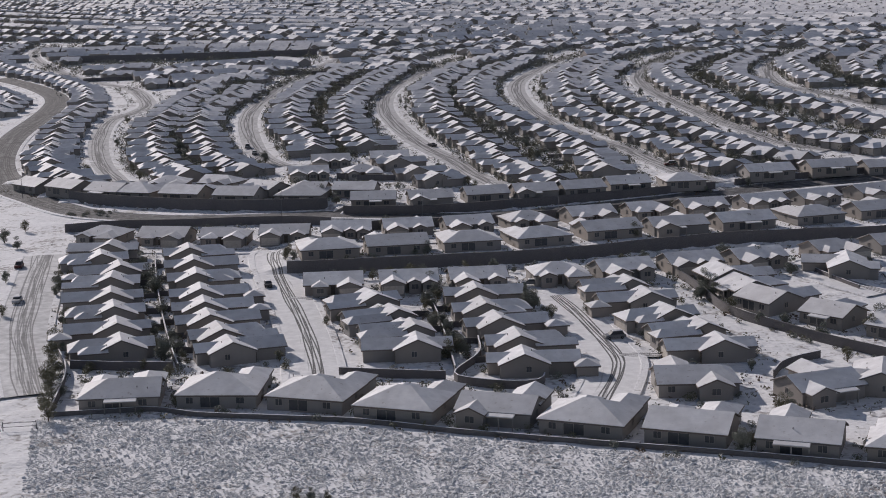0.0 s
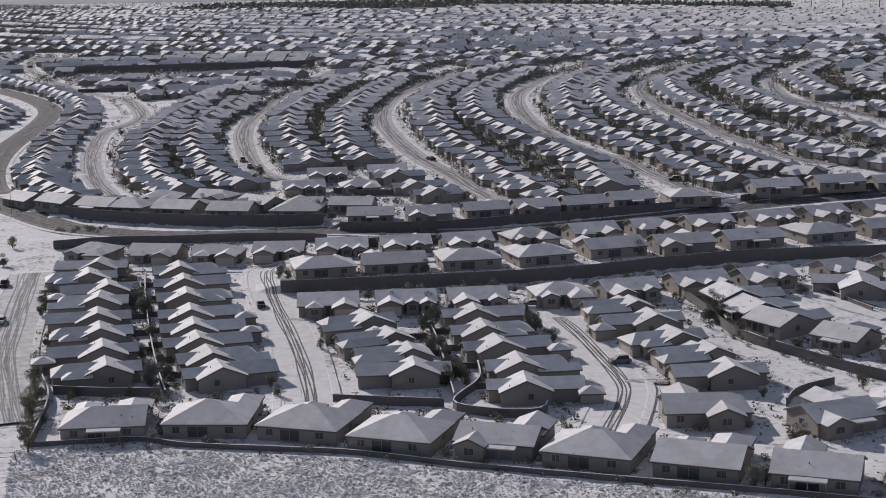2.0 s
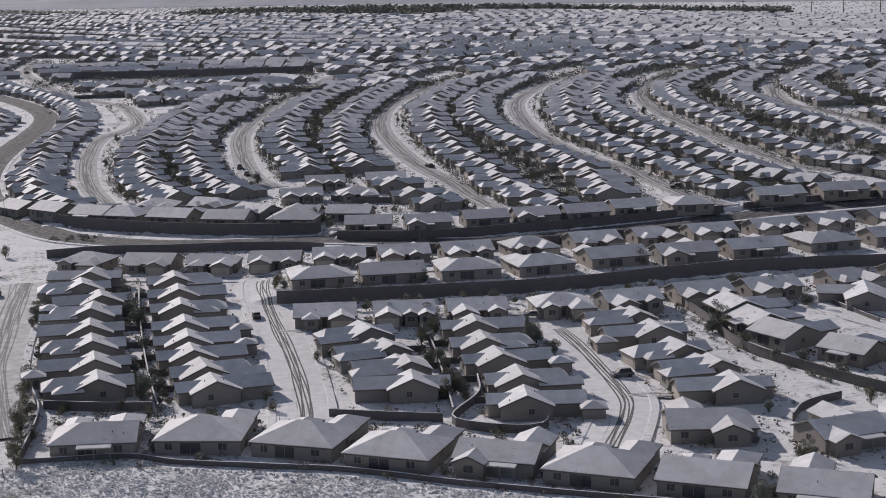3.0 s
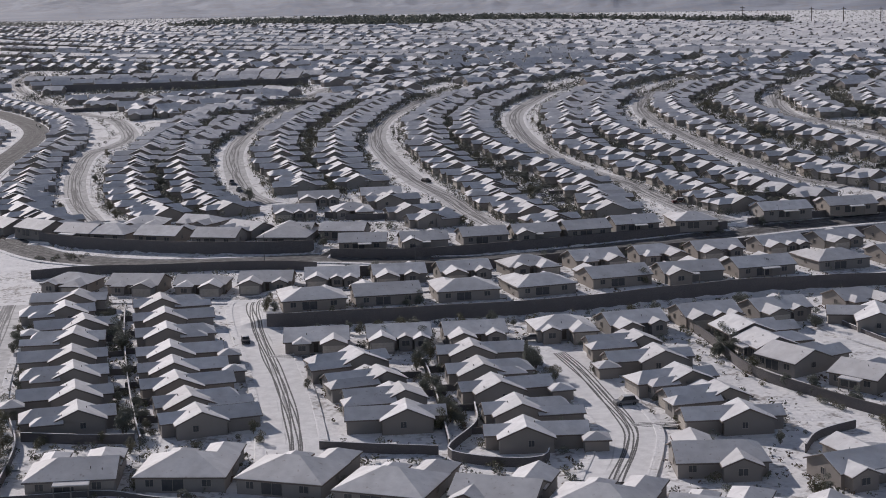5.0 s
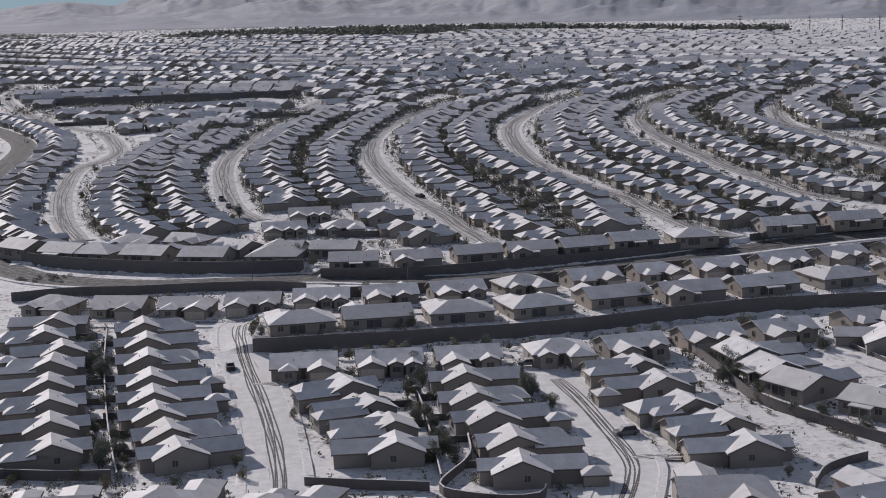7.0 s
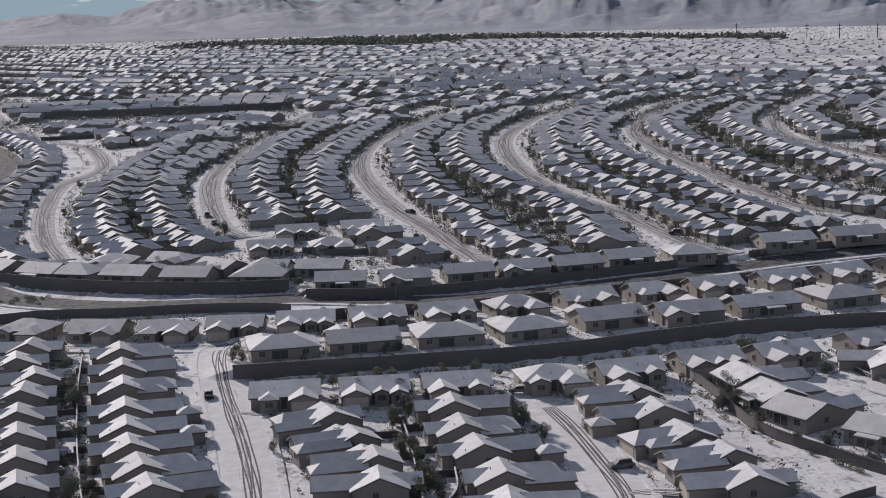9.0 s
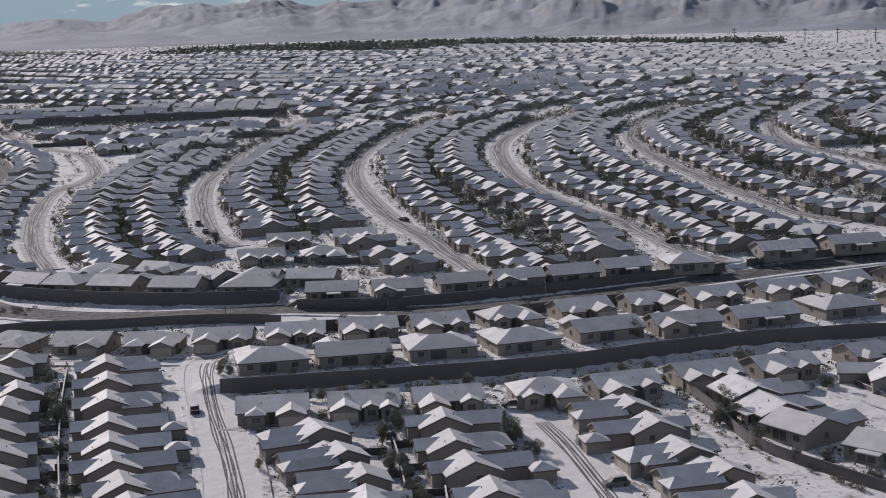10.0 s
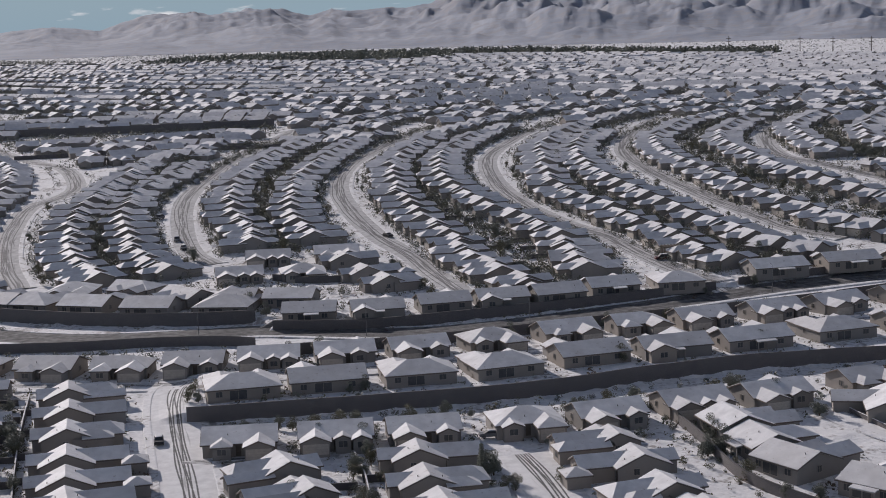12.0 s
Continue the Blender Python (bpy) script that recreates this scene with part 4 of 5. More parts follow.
far_places = [q for q in far_places if np.min(np.hypot(road_places[:, 0] - q[0], road_places[:, 1] - q[1])) > 12.5 and q[1] < (1975 if q[0] < -300 else 2100)]

# broad roofs of the far rows, after the patterns of the curving streets
BROAD = [dict(w=13.0, d=9.6, rise=2.3, wings=[(3.0, 5.4, 2.6, 0)]), dict(w=12.0, d=10.4, rise=2.5, wings=[(-3.0, 5.0, 3.2, 1)]), dict(w=14.0, d=9.2, rise=2.1, wings=[(-3.4, 5.6, 2.0, 0), (3.6, 4.4, 1.4, 0)]),
         dict(w=11.4, d=10.0, rise=2.4, wings=[(2.2, 5.0, 3.0, 0)]), dict(w=13.4, d=10.0, rise=2.35, wings=[(0.0, 5.6, 3.4, 0)])]
distant = Shape()
for x, y, deg, k in far_places:
    spec = (CURVE + BROAD)[k]
    at = pose(x, y, float(ground(x, y)) + 0.05, 0, 0, deg)
    w, d, rise = spec["w"], spec["d"], spec["rise"]
    gable_body(distant, -w / 2, w / 2, -d / 2, d / 2, 2.45, rise, "x", 0.45, (0, 0), 1, at)
    roof_solid(distant, -w / 2 - 0.45, w / 2 + 0.45, -d / 2 - 0.45, d / 2 + 0.45, 2.55, rise, "x", (0, 0), 0.2, 0, at)
    for bx, by, bw, bd, br in spec.get("blocks", ()):
        gable_body(distant, bx - bw / 2, bx + bw / 2, by - bd / 2, by + bd / 2, 2.4, br, "x", 0.45, (0, 0), 1, at)
        roof_solid(distant, bx - bw / 2 - 0.45, bx + bw / 2 + 0.45, by - bd / 2 - 0.45, by + bd / 2 + 0.45, 2.5, br, "x", (0, 0), 0.2, 0, at)
    for sgn, (wx, ww, wl_, hip) in [(1, q) for q in spec["wings"]] + [(-1, q) for q in spec.get("rear", ())]:
        wr = rise / (d / 2 + 0.45) * (ww / 2 + 0.45)
        ya, yb = sorted((sgn * 1.2, sgn * (d / 2 + wl_)))
        gable_body(distant, wx - ww / 2, wx + ww / 2, ya, yb, 2.44, wr, "y", 0.45, (0, 0), 1, at)
        ya, yb = sorted((sgn * 0.6, sgn * (d / 2 + wl_ + 0.45)))
        roof_solid(distant, wx - ww / 2 - 0.45, wx + ww / 2 + 0.45, ya, yb, 2.53, wr, "y", (0, hip * ww / 2) if sgn > 0 else (hip * ww / 2, 0), 0.2, 0, at)
tagged(new("distant_houses", distant.mesh("distant_houses", FAR_SNOW, FAR_STUCCO)), "hundreds of low tan houses under snow, far off", "houses", kind="stuff")


# ---------------------------------------------------------------- walls
def block_wall(points, high, label, name="block_wall", thick=0.25, sink=1.6, smooth_it=True, posts=0):
    line = along_line(points, 2.4, smooth_it)
    s, cap, uv = Shape(), Shape(), []
    run = 0.0
    for k, (p, w) in enumerate(line):
        side = Vector((w.y, -w.x, 0)) * thick / 2
        lo = min(float(ground(p.x + 2.2 * a, p.y - 2.2 * b)) for a, b in ((0, 0), (w.y, w.x), (-w.y, -w.x)))
        hi = float(ground(p.x, p.y)) + high
        for sd in (side, -side):
            s.v += [Vector((p.x + sd.x, p.y + sd.y, lo - 0.4)), Vector((p.x + sd.x, p.y + sd.y, hi))]
            uv += [(run, 0), (run, hi - lo + 0.4)]
            sc = sd * 1.35
            cap.v += [Vector((p.x + sc.x, p.y + sc.y, hi + 0.003)), Vector((p.x + sc.x, p.y + sc.y, hi + 0.1))]
        run += 2.4
    for sh in (s, cap):
        for k in range(len(line) - 1):
            a, b = 4 * k, 4 * k + 4
            sh.f += [(a, b, b + 1, a + 1), (b + 2, a + 2, a + 3, b + 3), (a + 1, b + 1, b + 3, a + 3), (a + 2, b + 2, b, a)]
        e = 4 * len(line) - 4
        sh.f += [(0, 1, 3, 2), (e + 2, e + 3, e + 1, e)]
    me = s.mesh(name, BLOCK)
    lay = me.uv_layers.new(name="across")
    for loop in me.loops:
        lay.data[loop.index].uv = uv[loop.vertex_index]
    ob = tagged(new(name, me), label, "wall", kind="structure")
    part("cap", cap, BLOCK, ob, "flat cap course")
    if high < 1.7:
        lying = Shape()
        for p, w in line:
            side = Vector((w.y, -w.x, 0)) * thick * 0.6
            top = float(ground(p.x, p.y)) + high + 0.104
            thin = 0.05 + 0.05 * noise.noise(Vector((p.x * 0.4, p.y * 0.4, 7.0)))
            lying.v += [Vector((p.x + side.x, p.y + side.y, top)), Vector((p.x + 0.7 * side.x, p.y + 0.7 * side.y, top + thin)), Vector((p.x - 0.7 * side.x, p.y - 0.7 * side.y, top + thin)), Vector((p.x - side.x, p.y - side.y, top))]
        lying.f = [(4 * k + i, 4 * k + 4 + i, 4 * k + 5 + i, 4 * k + 1 + i) for k in range(len(line) - 1) for i in range(3)]
        part("snow_cover", lying, ROOF_SNOW, ob, "thin snow lying along the wall")
    if posts:
        for p, w in along_line(points, posts, smooth_it):
            z = float(ground(p.x, p.y))
            part("pier", Shape().box(-0.3, 0.3, -0.3, 0.3, -1.2, high + 0.25, at=pose(p.x, p.y, z, 0, 0, math.degrees(math.atan2(w.y, w.x)))), BLOCK, ob)
    return ob


TALL = "tall brown block retaining wall in shade"
block_wall([(-39.9, 386.9), (-21.0, 389.7), (2.3, 392.8), (32.0, 398.5), (63.5, 410.0), (95.6, 417.1), (122.5, 420.0)] + [(150.0, 427.0)], 3.3, TALL)
block_wall([(-152.3, 557.5), (-135.0, 528.8), (-119.0, 509.4), (-88.1, 493.8), (-59.8, 486.3), (-35.4, 485.4)], 3.5, TALL)
block_wall([(-30.7, 474.8), (-5.7, 472.1), (20.9, 478.5), (50.2, 487.6), (90.4, 500.9)], 2.7, TALL)
block_wall([(96.9, 505.9), (127.5, 516.3), (151.8, 522.6)] + [(175.0, 530.0)], 2.3, TALL)
block_wall([(-72.9, 272.6), (-64.3, 273.7), (-54.1, 274.8), (-45.2, 270.9), (-29.5, 267.7), (-15.1, 264.6), (0.9, 257.8), (15.3, 252.6), (29.2, 248.0), (47.0, 242.3), (59.8, 237.7), (69.5, 234.2)] + [(90.0, 227.0)], 0.65, "low block wall along the desert edge")
block_wall([(56.8, 380.5), (60.2, 362.3), (64.0, 338.9), (74.1, 321.6), (81.1, 311.1), (88.8, 301.6)] + [(96.0, 292.0)], 1.9, "curving brown block wall between gardens")
block_wall([(-72.5, 274), (-76.0, 300.0), (-82.0, 318.0)], 1.5, "low garden block wall")
block_wall([(-54.0, 303.0), (-58.0, 318.0), (-64.5, 345.0), (-72.0, 380.0), (-78.0, 412.0)], 1.25, "back garden block wall between two rows")
block_wall([(2.0, 297.0), (0.5, 318.0), (-2.0, 345.0), (-5.0, 361.0)], 1.25, "back garden block wall between two rows")
GARDEN = "low brown garden block wall with snow along its top"
block_wall([(-21.1, 296.8), (-9.8, 294.3), (1.3, 292.1)], 1.5, GARDEN, smooth_it=False)
block_wall([(7.1, 319.7), (7.0, 307.3), (1.9, 293.3), (3.9, 288.3), (12.0, 284.8), (17.9, 285.6), (19.6, 291.9)], 1.4, GARDEN)
block_wall([(-76.6, 306.2), (-64.0, 304.0), (-53.4, 303.6)], 1.6, GARDEN)
block_wall([(63.4, 288.7), (66.4, 295.2), (70.1, 299.0), (75.9, 302.7)], 1.3, GARDEN)
block_wall([(92.4, 375.8), (95.2, 366.5), (99.1, 355.7)], 1.0, GARDEN)
block_wall([(-36.8, 539.6), (-25.0, 534.8), (-15.1, 534.8)], 1.8, "back garden block wall between two rows", smooth_it=False)
BERM = "long dark block wall beside a distant street"
block_wall([(-236.0, 992.0), (-193.5, 985.8), (-160.9, 981.6), (-132.2, 978.8), (-103.7, 975.3), (-75.9, 979.9)], 4.4, BERM)
block_wall([(-200.0, 872.0), (-170.0, 873.0), (-143.0, 878.0), (-97.0, 870.0), (-58.0, 864.0)], 2.0, BERM)
block_wall([(-531.1, 1985.0), (-470.0, 1964.0), (-415.0, 1917.0), (-360.0, 1880.0), (-309.1, 1852.0), (-255.3, 1836.0)], 4.0, BERM)
block_wall([(-265.5, 1519.8), (-239.7, 1521.6), (-209.6, 1530.1)], 4.0, BERM)
block_wall([(-136.8, 1593.8), (-72.7, 1630.4), (-17.5, 1696.4), (41.1, 1687.4)], 4.5, BERM)
block_wall([(-112.8, 455.5), (-98.1, 460.5), (-79.7, 460.0), (-58.9, 461.5), (-41.7, 460.0), (-31.5, 455.0)], 2.3, "brown block wall beside the arterial road")
block_wall([(-31.0, 443.0), (-10.0, 445.5), (7.0, 448.0), (24.0, 453.0), (43.0, 459.5), (61.0, 465.0), (78.0, 469.0), (97.0, 474.5), (114.0, 481.0), (150.0, 497.0)], 2.5, "brown block wall beside the arterial road")


# short garden walls between the lots of the curving streets
lots = Shape()
for line, side in CURVES:
    for p, w in along_line(line, 14.4):
        left = Vector((-w.y, w.x, 0))
        left = left if left.x * side[0] > 0 else -left
        if rng.random() < 0.5:
            continue
        q = p + w * 7.2 - left * 10.5
        lots.box(-3.6, 3.6, -0.12, 0.12, -1.0, 1.3, at=pose(q.x, q.y, float(ground(q.x, q.y)), 0, 0, math.degrees(math.atan2(left.y, left.x))))
for line, side in (([(-90.0, 413.6), (-89.5, 399.0), (-81.7, 384.3), (-80.9, 371.3), (-78.1, 356.2), (-74.8, 343.1), (-71.2, 328.7), (-67.5, 314.4)], 1), ([(-67.5, 405.2), (-63.9, 389.5), (-60.8, 373.8), (-57.3, 357.7), (-54.7, 345.4), (-52.1, 334.3), (-47.9, 322.0), (-44.3, 311.0)], -1), ([(-16.7, 348.9), (-11.2, 335.8), (-6.8, 322.9), (-5.8, 310.1)], 1), ([(7.3, 353.2), (8.8, 339.1), (11.5, 326.6), (15.0, 311.6), (15.4, 297.0)], -1)):
    for a, b in zip(line, line[1:]):
        x, y = (a[0] + b[0]) / 2 + side * 8.0, (a[1] + b[1]) / 2
        lots.box(-2.6, 2.6, -0.1, 0.1, -1.0, 1.2, at=pose(x, y, float(ground(x, y)), 0, 0, 4))
tagged(new("lot_walls", lots.mesh("lot_walls", BLOCK)), "short brown block walls between garden lots", "walls", kind="stuff")


# ---------------------------------------------------------------- plants
def leaf_cloud(s, rnd, n, centre, radii, size, slot=0):
    """n small leafy sprays in an uneven ellipsoid."""
    cx, cy, cz = centre
    for _ in range(n):
        while True:
            q = Vector((rnd.uniform(-1, 1), rnd.uniform(-1, 1), rnd.uniform(-1, 1)))
            if 0.25 < q.length < 1:
                break
        q = Vector((cx + q.x * radii[0], cy + q.y * radii[1], cz + q.z * radii[2]))
        a = Vector((rnd.gauss(0, 1), rnd.gauss(0, 1), rnd.gauss(0, 0.6))).normalized() * size * rnd.uniform(0.6, 1.3)
        b = a.cross(Vector((rnd.gauss(0, 1), rnd.gauss(0, 1), rnd.gauss(0, 1)))).normalized() * size * rnd.uniform(0.4, 0.9)
        s.add([q - a, q + b, q + a, q - b * 0.8], [(0, 1, 2, 3)], slot)


def make_tree(kind, seed):
    rnd = random.Random(seed)
    root = new("tree")
    trunk, crown = Shape(), Shape()
    if kind == "cone":
        trunk.tube((0, 0, -0.3), (0, 0, 5.0), 0.14, 0.04, 7)
        for k in range(9):
            z = 0.7 + k * 0.6
            leaf_cloud(crown, rnd, 240, (0, 0, z), (1.35 * (1 - k / 10.5), 1.35 * (1 - k / 10.5), 0.5), 0.115)
    else:
        trunk.tube((0, 0, -0.3), (0.1, 0.05, 1.3), 0.15, 0.1, 7)
        lobes = []
        for k in range(6):
            a = k * 1.05 + rnd.uniform(-0.3, 0.3)
            r = rnd.uniform(0.6, 1.15)
            e = (r * math.cos(a), r * math.sin(a), rnd.uniform(0.8, 2.9))
            trunk.tube((0.05, 0.03, 0.5), e, 0.07, 0.025, 5)
            lobes.append(e)
        lobes += [(0, 0, 3.3), (0.2, -0.2, 1.6), (-0.3, 0.2, 0.8)]
        for e in lobes:
            leaf_cloud(crown, rnd, 340 if kind == "round" else 240, e, (rnd.uniform(0.7, 1.0), rnd.uniform(0.7, 1.0), rnd.uniform(0.55, 0.85)), 0.105)
    part("trunk", trunk, BARK, root)
    part("crown", crown, OLIVE if kind == "sparse" else LEAF, root)
    return root


TREE_LABEL = {"round": "dark evergreen garden tree with dense rounded crown", "cone": "dark conical evergreen tree beside a house", "sparse": "thin olive-green desert tree with open crown"}
TREES = {}


def tree(kind, x, y, high, turn=0):
    base = 5.6 if kind == "cone" else 4.0
    key = (kind, int(turn) % 2)
    m = pose(x, y, float(ground(x, y)), 0, 0, turn * 47) @ Matrix.Diagonal((*(high / base,) * 3, 1))
    if key not in TREES:
        t = TREES[key] = make_tree(kind, 31 + len(TREES))
        tagged(t, TREE_LABEL[kind], "tree", "garden trees")
        t.matrix_basis = m
    else:
        t = copy_thing(TREES[key], pose(0, 0, 0))
        t.matrix_basis = m
    return t


WEST_TREES = [
    (-74.2, 380.3, 5.0, "round"), (-70.2, 368.1, 4.2, "round"), (-79.9, 401.5, 4.0, "round"), (-64.7, 346.8, 3.5, "round"), (-63.2, 323.5, 2.6, "sparse"),
    (-58.6, 310.0, 4.4, "round"), (-61.1, 303.7, 2.4, "sparse"), (-54.9, 297.8, 3.0, "sparse"), (-97.8, 382.5, 3.0, "round"), (-94.4, 371.9, 2.6, "round"),
    (-100.3, 400.7, 2.6, "sparse"), (-84.2, 324.3, 4.2, "sparse"), (-81.6, 311.7, 4.6, "sparse"), (-78.5, 301.3, 5.0, "sparse"), (-76.4, 288.9, 5.0, "sparse"),
    (-78.9, 296.4, 4.4, "sparse"), (-72.1, 269.7, 4.2, "sparse"), (-74.3, 278.1, 4.8, "sparse"), (-73.8, 286.4, 3.2, "round"), (0.4, 326.6, 3.4, "round"),
    (-2.1, 335.2, 3.2, "sparse"),
]
MIDDLE_TREES = [
    (1.7, 317.5, 3.2, "round"), (-4.4, 347.9, 2.8, "sparse"), (18.6, 345.0, 6.2, "cone"), (20.7, 347.3, 4.6, "round"), (22.3, 338.9, 2.8, "sparse"),
    (-14.4, 335.7, 4.4, "round"), (-10.6, 321.6, 3.6, "round"), (-26.3, 335.7, 2.4, "sparse"), (-23.7, 338.8, 2.2, "round"), (-34.1, 308.0, 2.6, "sparse"),
    (-32.1, 301.5, 2.6, "sparse"), (63.4, 355.5, 5.2, "round"), (67.4, 362.8, 4.4, "sparse"), (62.8, 364.8, 4.4, "round"), (67.6, 351.0, 3.6, "sparse"),
    (93.2, 322.4, 6.0, "round"), (90.5, 319.4, 4.6, "sparse"), (51.3, 306.4, 3.0, "round"), (43.5, 329.7, 3.2, "round"), (35.2, 342.7, 3.0, "sparse"),
    (32.5, 341.5, 3.2, "sparse"),
]
EAST_TREES = [
    (80.0, 386.2, 5.0, "round"), (76.2, 385.2, 4.0, "round"), (86.2, 375.2, 4.6, "round"), (59.8, 266.0, 3.6, "sparse"), (61.9, 268.0, 3.0, "round"),
    (48.3, 243.1, 4.4, "round"), (50.3, 244.7, 3.4, "sparse"), (68.7, 240.5, 3.0, "sparse"), (-11.7, 367.5, 4.6, "round"), (-8.4, 369.5, 3.6, "round"),
    (-3.2, 366.7, 4.6, "round"), (-14.5, 370.0, 3.0, "sparse"), (-41.3, 402.3, 3.0, "sparse"), (-41.4, 409.3, 2.8, "sparse"), (-41.4, 398.2, 2.8, "sparse"),
    (-20.6, 380.3, 3.0, "round"), (12.9, 372.2, 3.0, "round"), (38.7, 383.6, 3.2, "round"), (57.1, 387.2, 3.0, "sparse"), (-39.1, 499.1, 4.6, "round"),
    (-33.7, 487.8, 4.0, "round"),
]
OUTLYING_TREES = [
    (-14.2, 405.8, 2.5, "round"), (-120.4, 430.2, 3.6, "round"), (-126.6, 439.8, 4.2, "round"), (-125.5, 458.5, 3.6, "sparse"), (-110.9, 383.8, 3.0, "round"),
    (-102.4, 349.8, 2.8, "sparse"), (-66.2, 579.0, 5.0, "round"), (95.1, 388.9, 2.2, "round"), (22.5, 303.5, 3.0, "round"), (-71.5, 373.0, 5.6, "round"),
    (-58.2, 311.0, 5.4, "round"), (-60.0, 315.0, 3.8, "sparse"), (19.5, 346.0, 5.0, "round"), (24.0, 338.0, 3.4, "sparse"), (26.3, 294.7, 2.8, "sparse"),
    (80.3, 298.8, 3.2, "sparse"), (60.2, 294.1, 2.4, "round"), (16.4, 270.3, 3.0, "round"), (-50.3, 277.0, 2.6, "sparse"),
]
for k, (x, y, high, kind) in enumerate(WEST_TREES + MIDDLE_TREES + EAST_TREES + OUTLYING_TREES):
    tree(kind, x, y, high, k)


back = random.Random(21)
for line, n in (([(-54.5, 304.0), (-58.5, 318.0), (-65.0, 345.0), (-72.5, 380.0), (-78.5, 412.0)], 7), ([(3.5, 300.0), (1.0, 318.0), (-1.5, 345.0), (-4.0, 361.0)], 12),
                ([(-36.0, 376.0), (0.0, 380.0), (40.0, 388.0), (80.0, 399.0)], 20), ([(-97.0, 446.0), (-40.0, 441.0), (10.0, 446.0), (60.0, 461.0), (112.0, 478.0)], 16),
                ([(-38.0, 398.0), (-4.0, 404.0), (36.0, 414.0), (76.0, 426.0), (118.0, 438.0)], 10), ([(60.5, 366.0), (64.5, 343.0), (74.0, 326.0), (82.0, 316.0)], 10), ([(-99.0, 400.0), (-93.0, 370.0), (-84.0, 335.0), (-79.0, 312.0)], 9)):
    path = [p for p, w in along_line(line)]
    for k in range(n):
        p = path[back.randrange(len(path))]
        tree(back.choice(("round", "round", "sparse")), p.x + back.uniform(-2.6, 2.6), p.y + back.uniform(-2, 2), back.uniform(1.8, 4.4), k)


# trees in the strips where the gardens of two rows meet
for (la, sa), (lb, sb) in zip(CURVES[::2], CURVES[1::2]):
    pa, pb = [[p for p, w in along_line(l)] for l in (la, lb)]
    for k in range(13):
        u, v = back.random(), back.uniform(0.38, 0.62)
        q = pa[int(u * (len(pa) - 1))].lerp(pb[int(u * (len(pb) - 1))], v)
        if q.y < 780:
            tree(back.choice(("round", "round", "sparse")), q.x + back.uniform(-2, 2), q.y + back.uniform(-5, 5), back.uniform(2.8, 5.4), k)
for line in CURVE_ROADS[:5]:
    for p, w in along_line(line, 11.0):
        for sg in (-1, 1):
            if p.y < 760 and back.random() < 0.28:
                q = p + Vector((-w.y, w.x, 0)) * sg * back.uniform(7.2, 9.5)
                tree(back.choice(("round", "sparse")), q.x, q.y, back.uniform(2.0, 3.8), back.randrange(9))


def make_shrub(seed, n=150):
    s = Shape()
    rnd = random.Random(seed)
    leaf_cloud(s, rnd, n, (0, 0, 0.42), (0.62, 0.58, 0.46), 0.085)
    leaf_cloud(s, rnd, n // 2, (0.35, 0.2, 0.3), (0.45, 0.5, 0.36), 0.085)
    return s


SHRUBS = [make_shrub(61 + k).mesh("shrub", (LEAF, OLIVE, LEAF, OLIVE)[k]) for k in range(4)]
shrub_rng = random.Random(77)
houses_at = [(o.matrix_basis.translation.x, o.matrix_basis.translation.y) for o in bpy.data.objects if o.get("category") == "house"]
roads_at = [(p.x, p.y) for line in ([(-79.1, 286.8), (-84.5, 303.5), (-92.7, 330.3), (-97.0, 349.4), (-102.9, 383.0), (-110.0, 420.5)], [(-24.5, 282.6), (-26.7, 303.1), (-30.6, 330.1), (-36.4, 359.9), (-42.9, 390.8), (-46.0, 412.2), (-44.3, 420.3)], [(28.6, 274.7), (33.1, 294.1), (34.4, 306.8), (31.8, 329.6), (29.1, 346.6), (26.2, 359.7)], [(103.5, 353.2), (95.5, 367.7), (92.3, 377.1), (92.4, 383.6), (99.6, 389.8)]) for p, w in along_line(line, 4.0)]


def clear(x, y, h=7.2, r=6.5):
    return all((x - a) ** 2 + (y - b) ** 2 > h * h for a, b in houses_at) and all((x - a) ** 2 + (y - b) ** 2 > r * r for a, b in roads_at)


count = 0
for a, b in near_places:
    for _ in range(7):
        ang, r = shrub_rng.uniform(0, 2 * math.pi), shrub_rng.uniform(7.5, 13)
        x, y = a + r * math.cos(ang), b + r * math.sin(ang)
        if y > 225 and clear(x, y) and count < 290:
            o = new("shrub", SHRUBS[shrub_rng.randrange(4)])
            sc = shrub_rng.uniform(0.7, 1.9)
            o.matrix_basis = pose(x, y, float(ground(x, y)) - 0.05, 0, 0, shrub_rng.uniform(0, 360)) @ Matrix.Diagonal((sc, sc, sc * shrub_rng.uniform(0.8, 1.3), 1))
            tagged(o, "low dark garden shrub standing in snow", "shrub", "garden shrubs")
            count += 1

for k in range(16):
    x, y = (-111.0, 485.9)
    x, y = x + shrub_rng.uniform(-8, 8), y + shrub_rng.uniform(-5, 5)
    o = new("shrub", SHRUBS[k % 4])
    sc = shrub_rng.uniform(0.9, 1.7)
    o.matrix_basis = pose(x, y, float(ground(x, y)) - 0.05, 0, 0, 40 * k) @ Matrix.Diagonal((sc, sc, sc, 1))
    tagged(o, "dark desert shrub on open snow beside the arterial road", "shrub", "roadside shrubs")

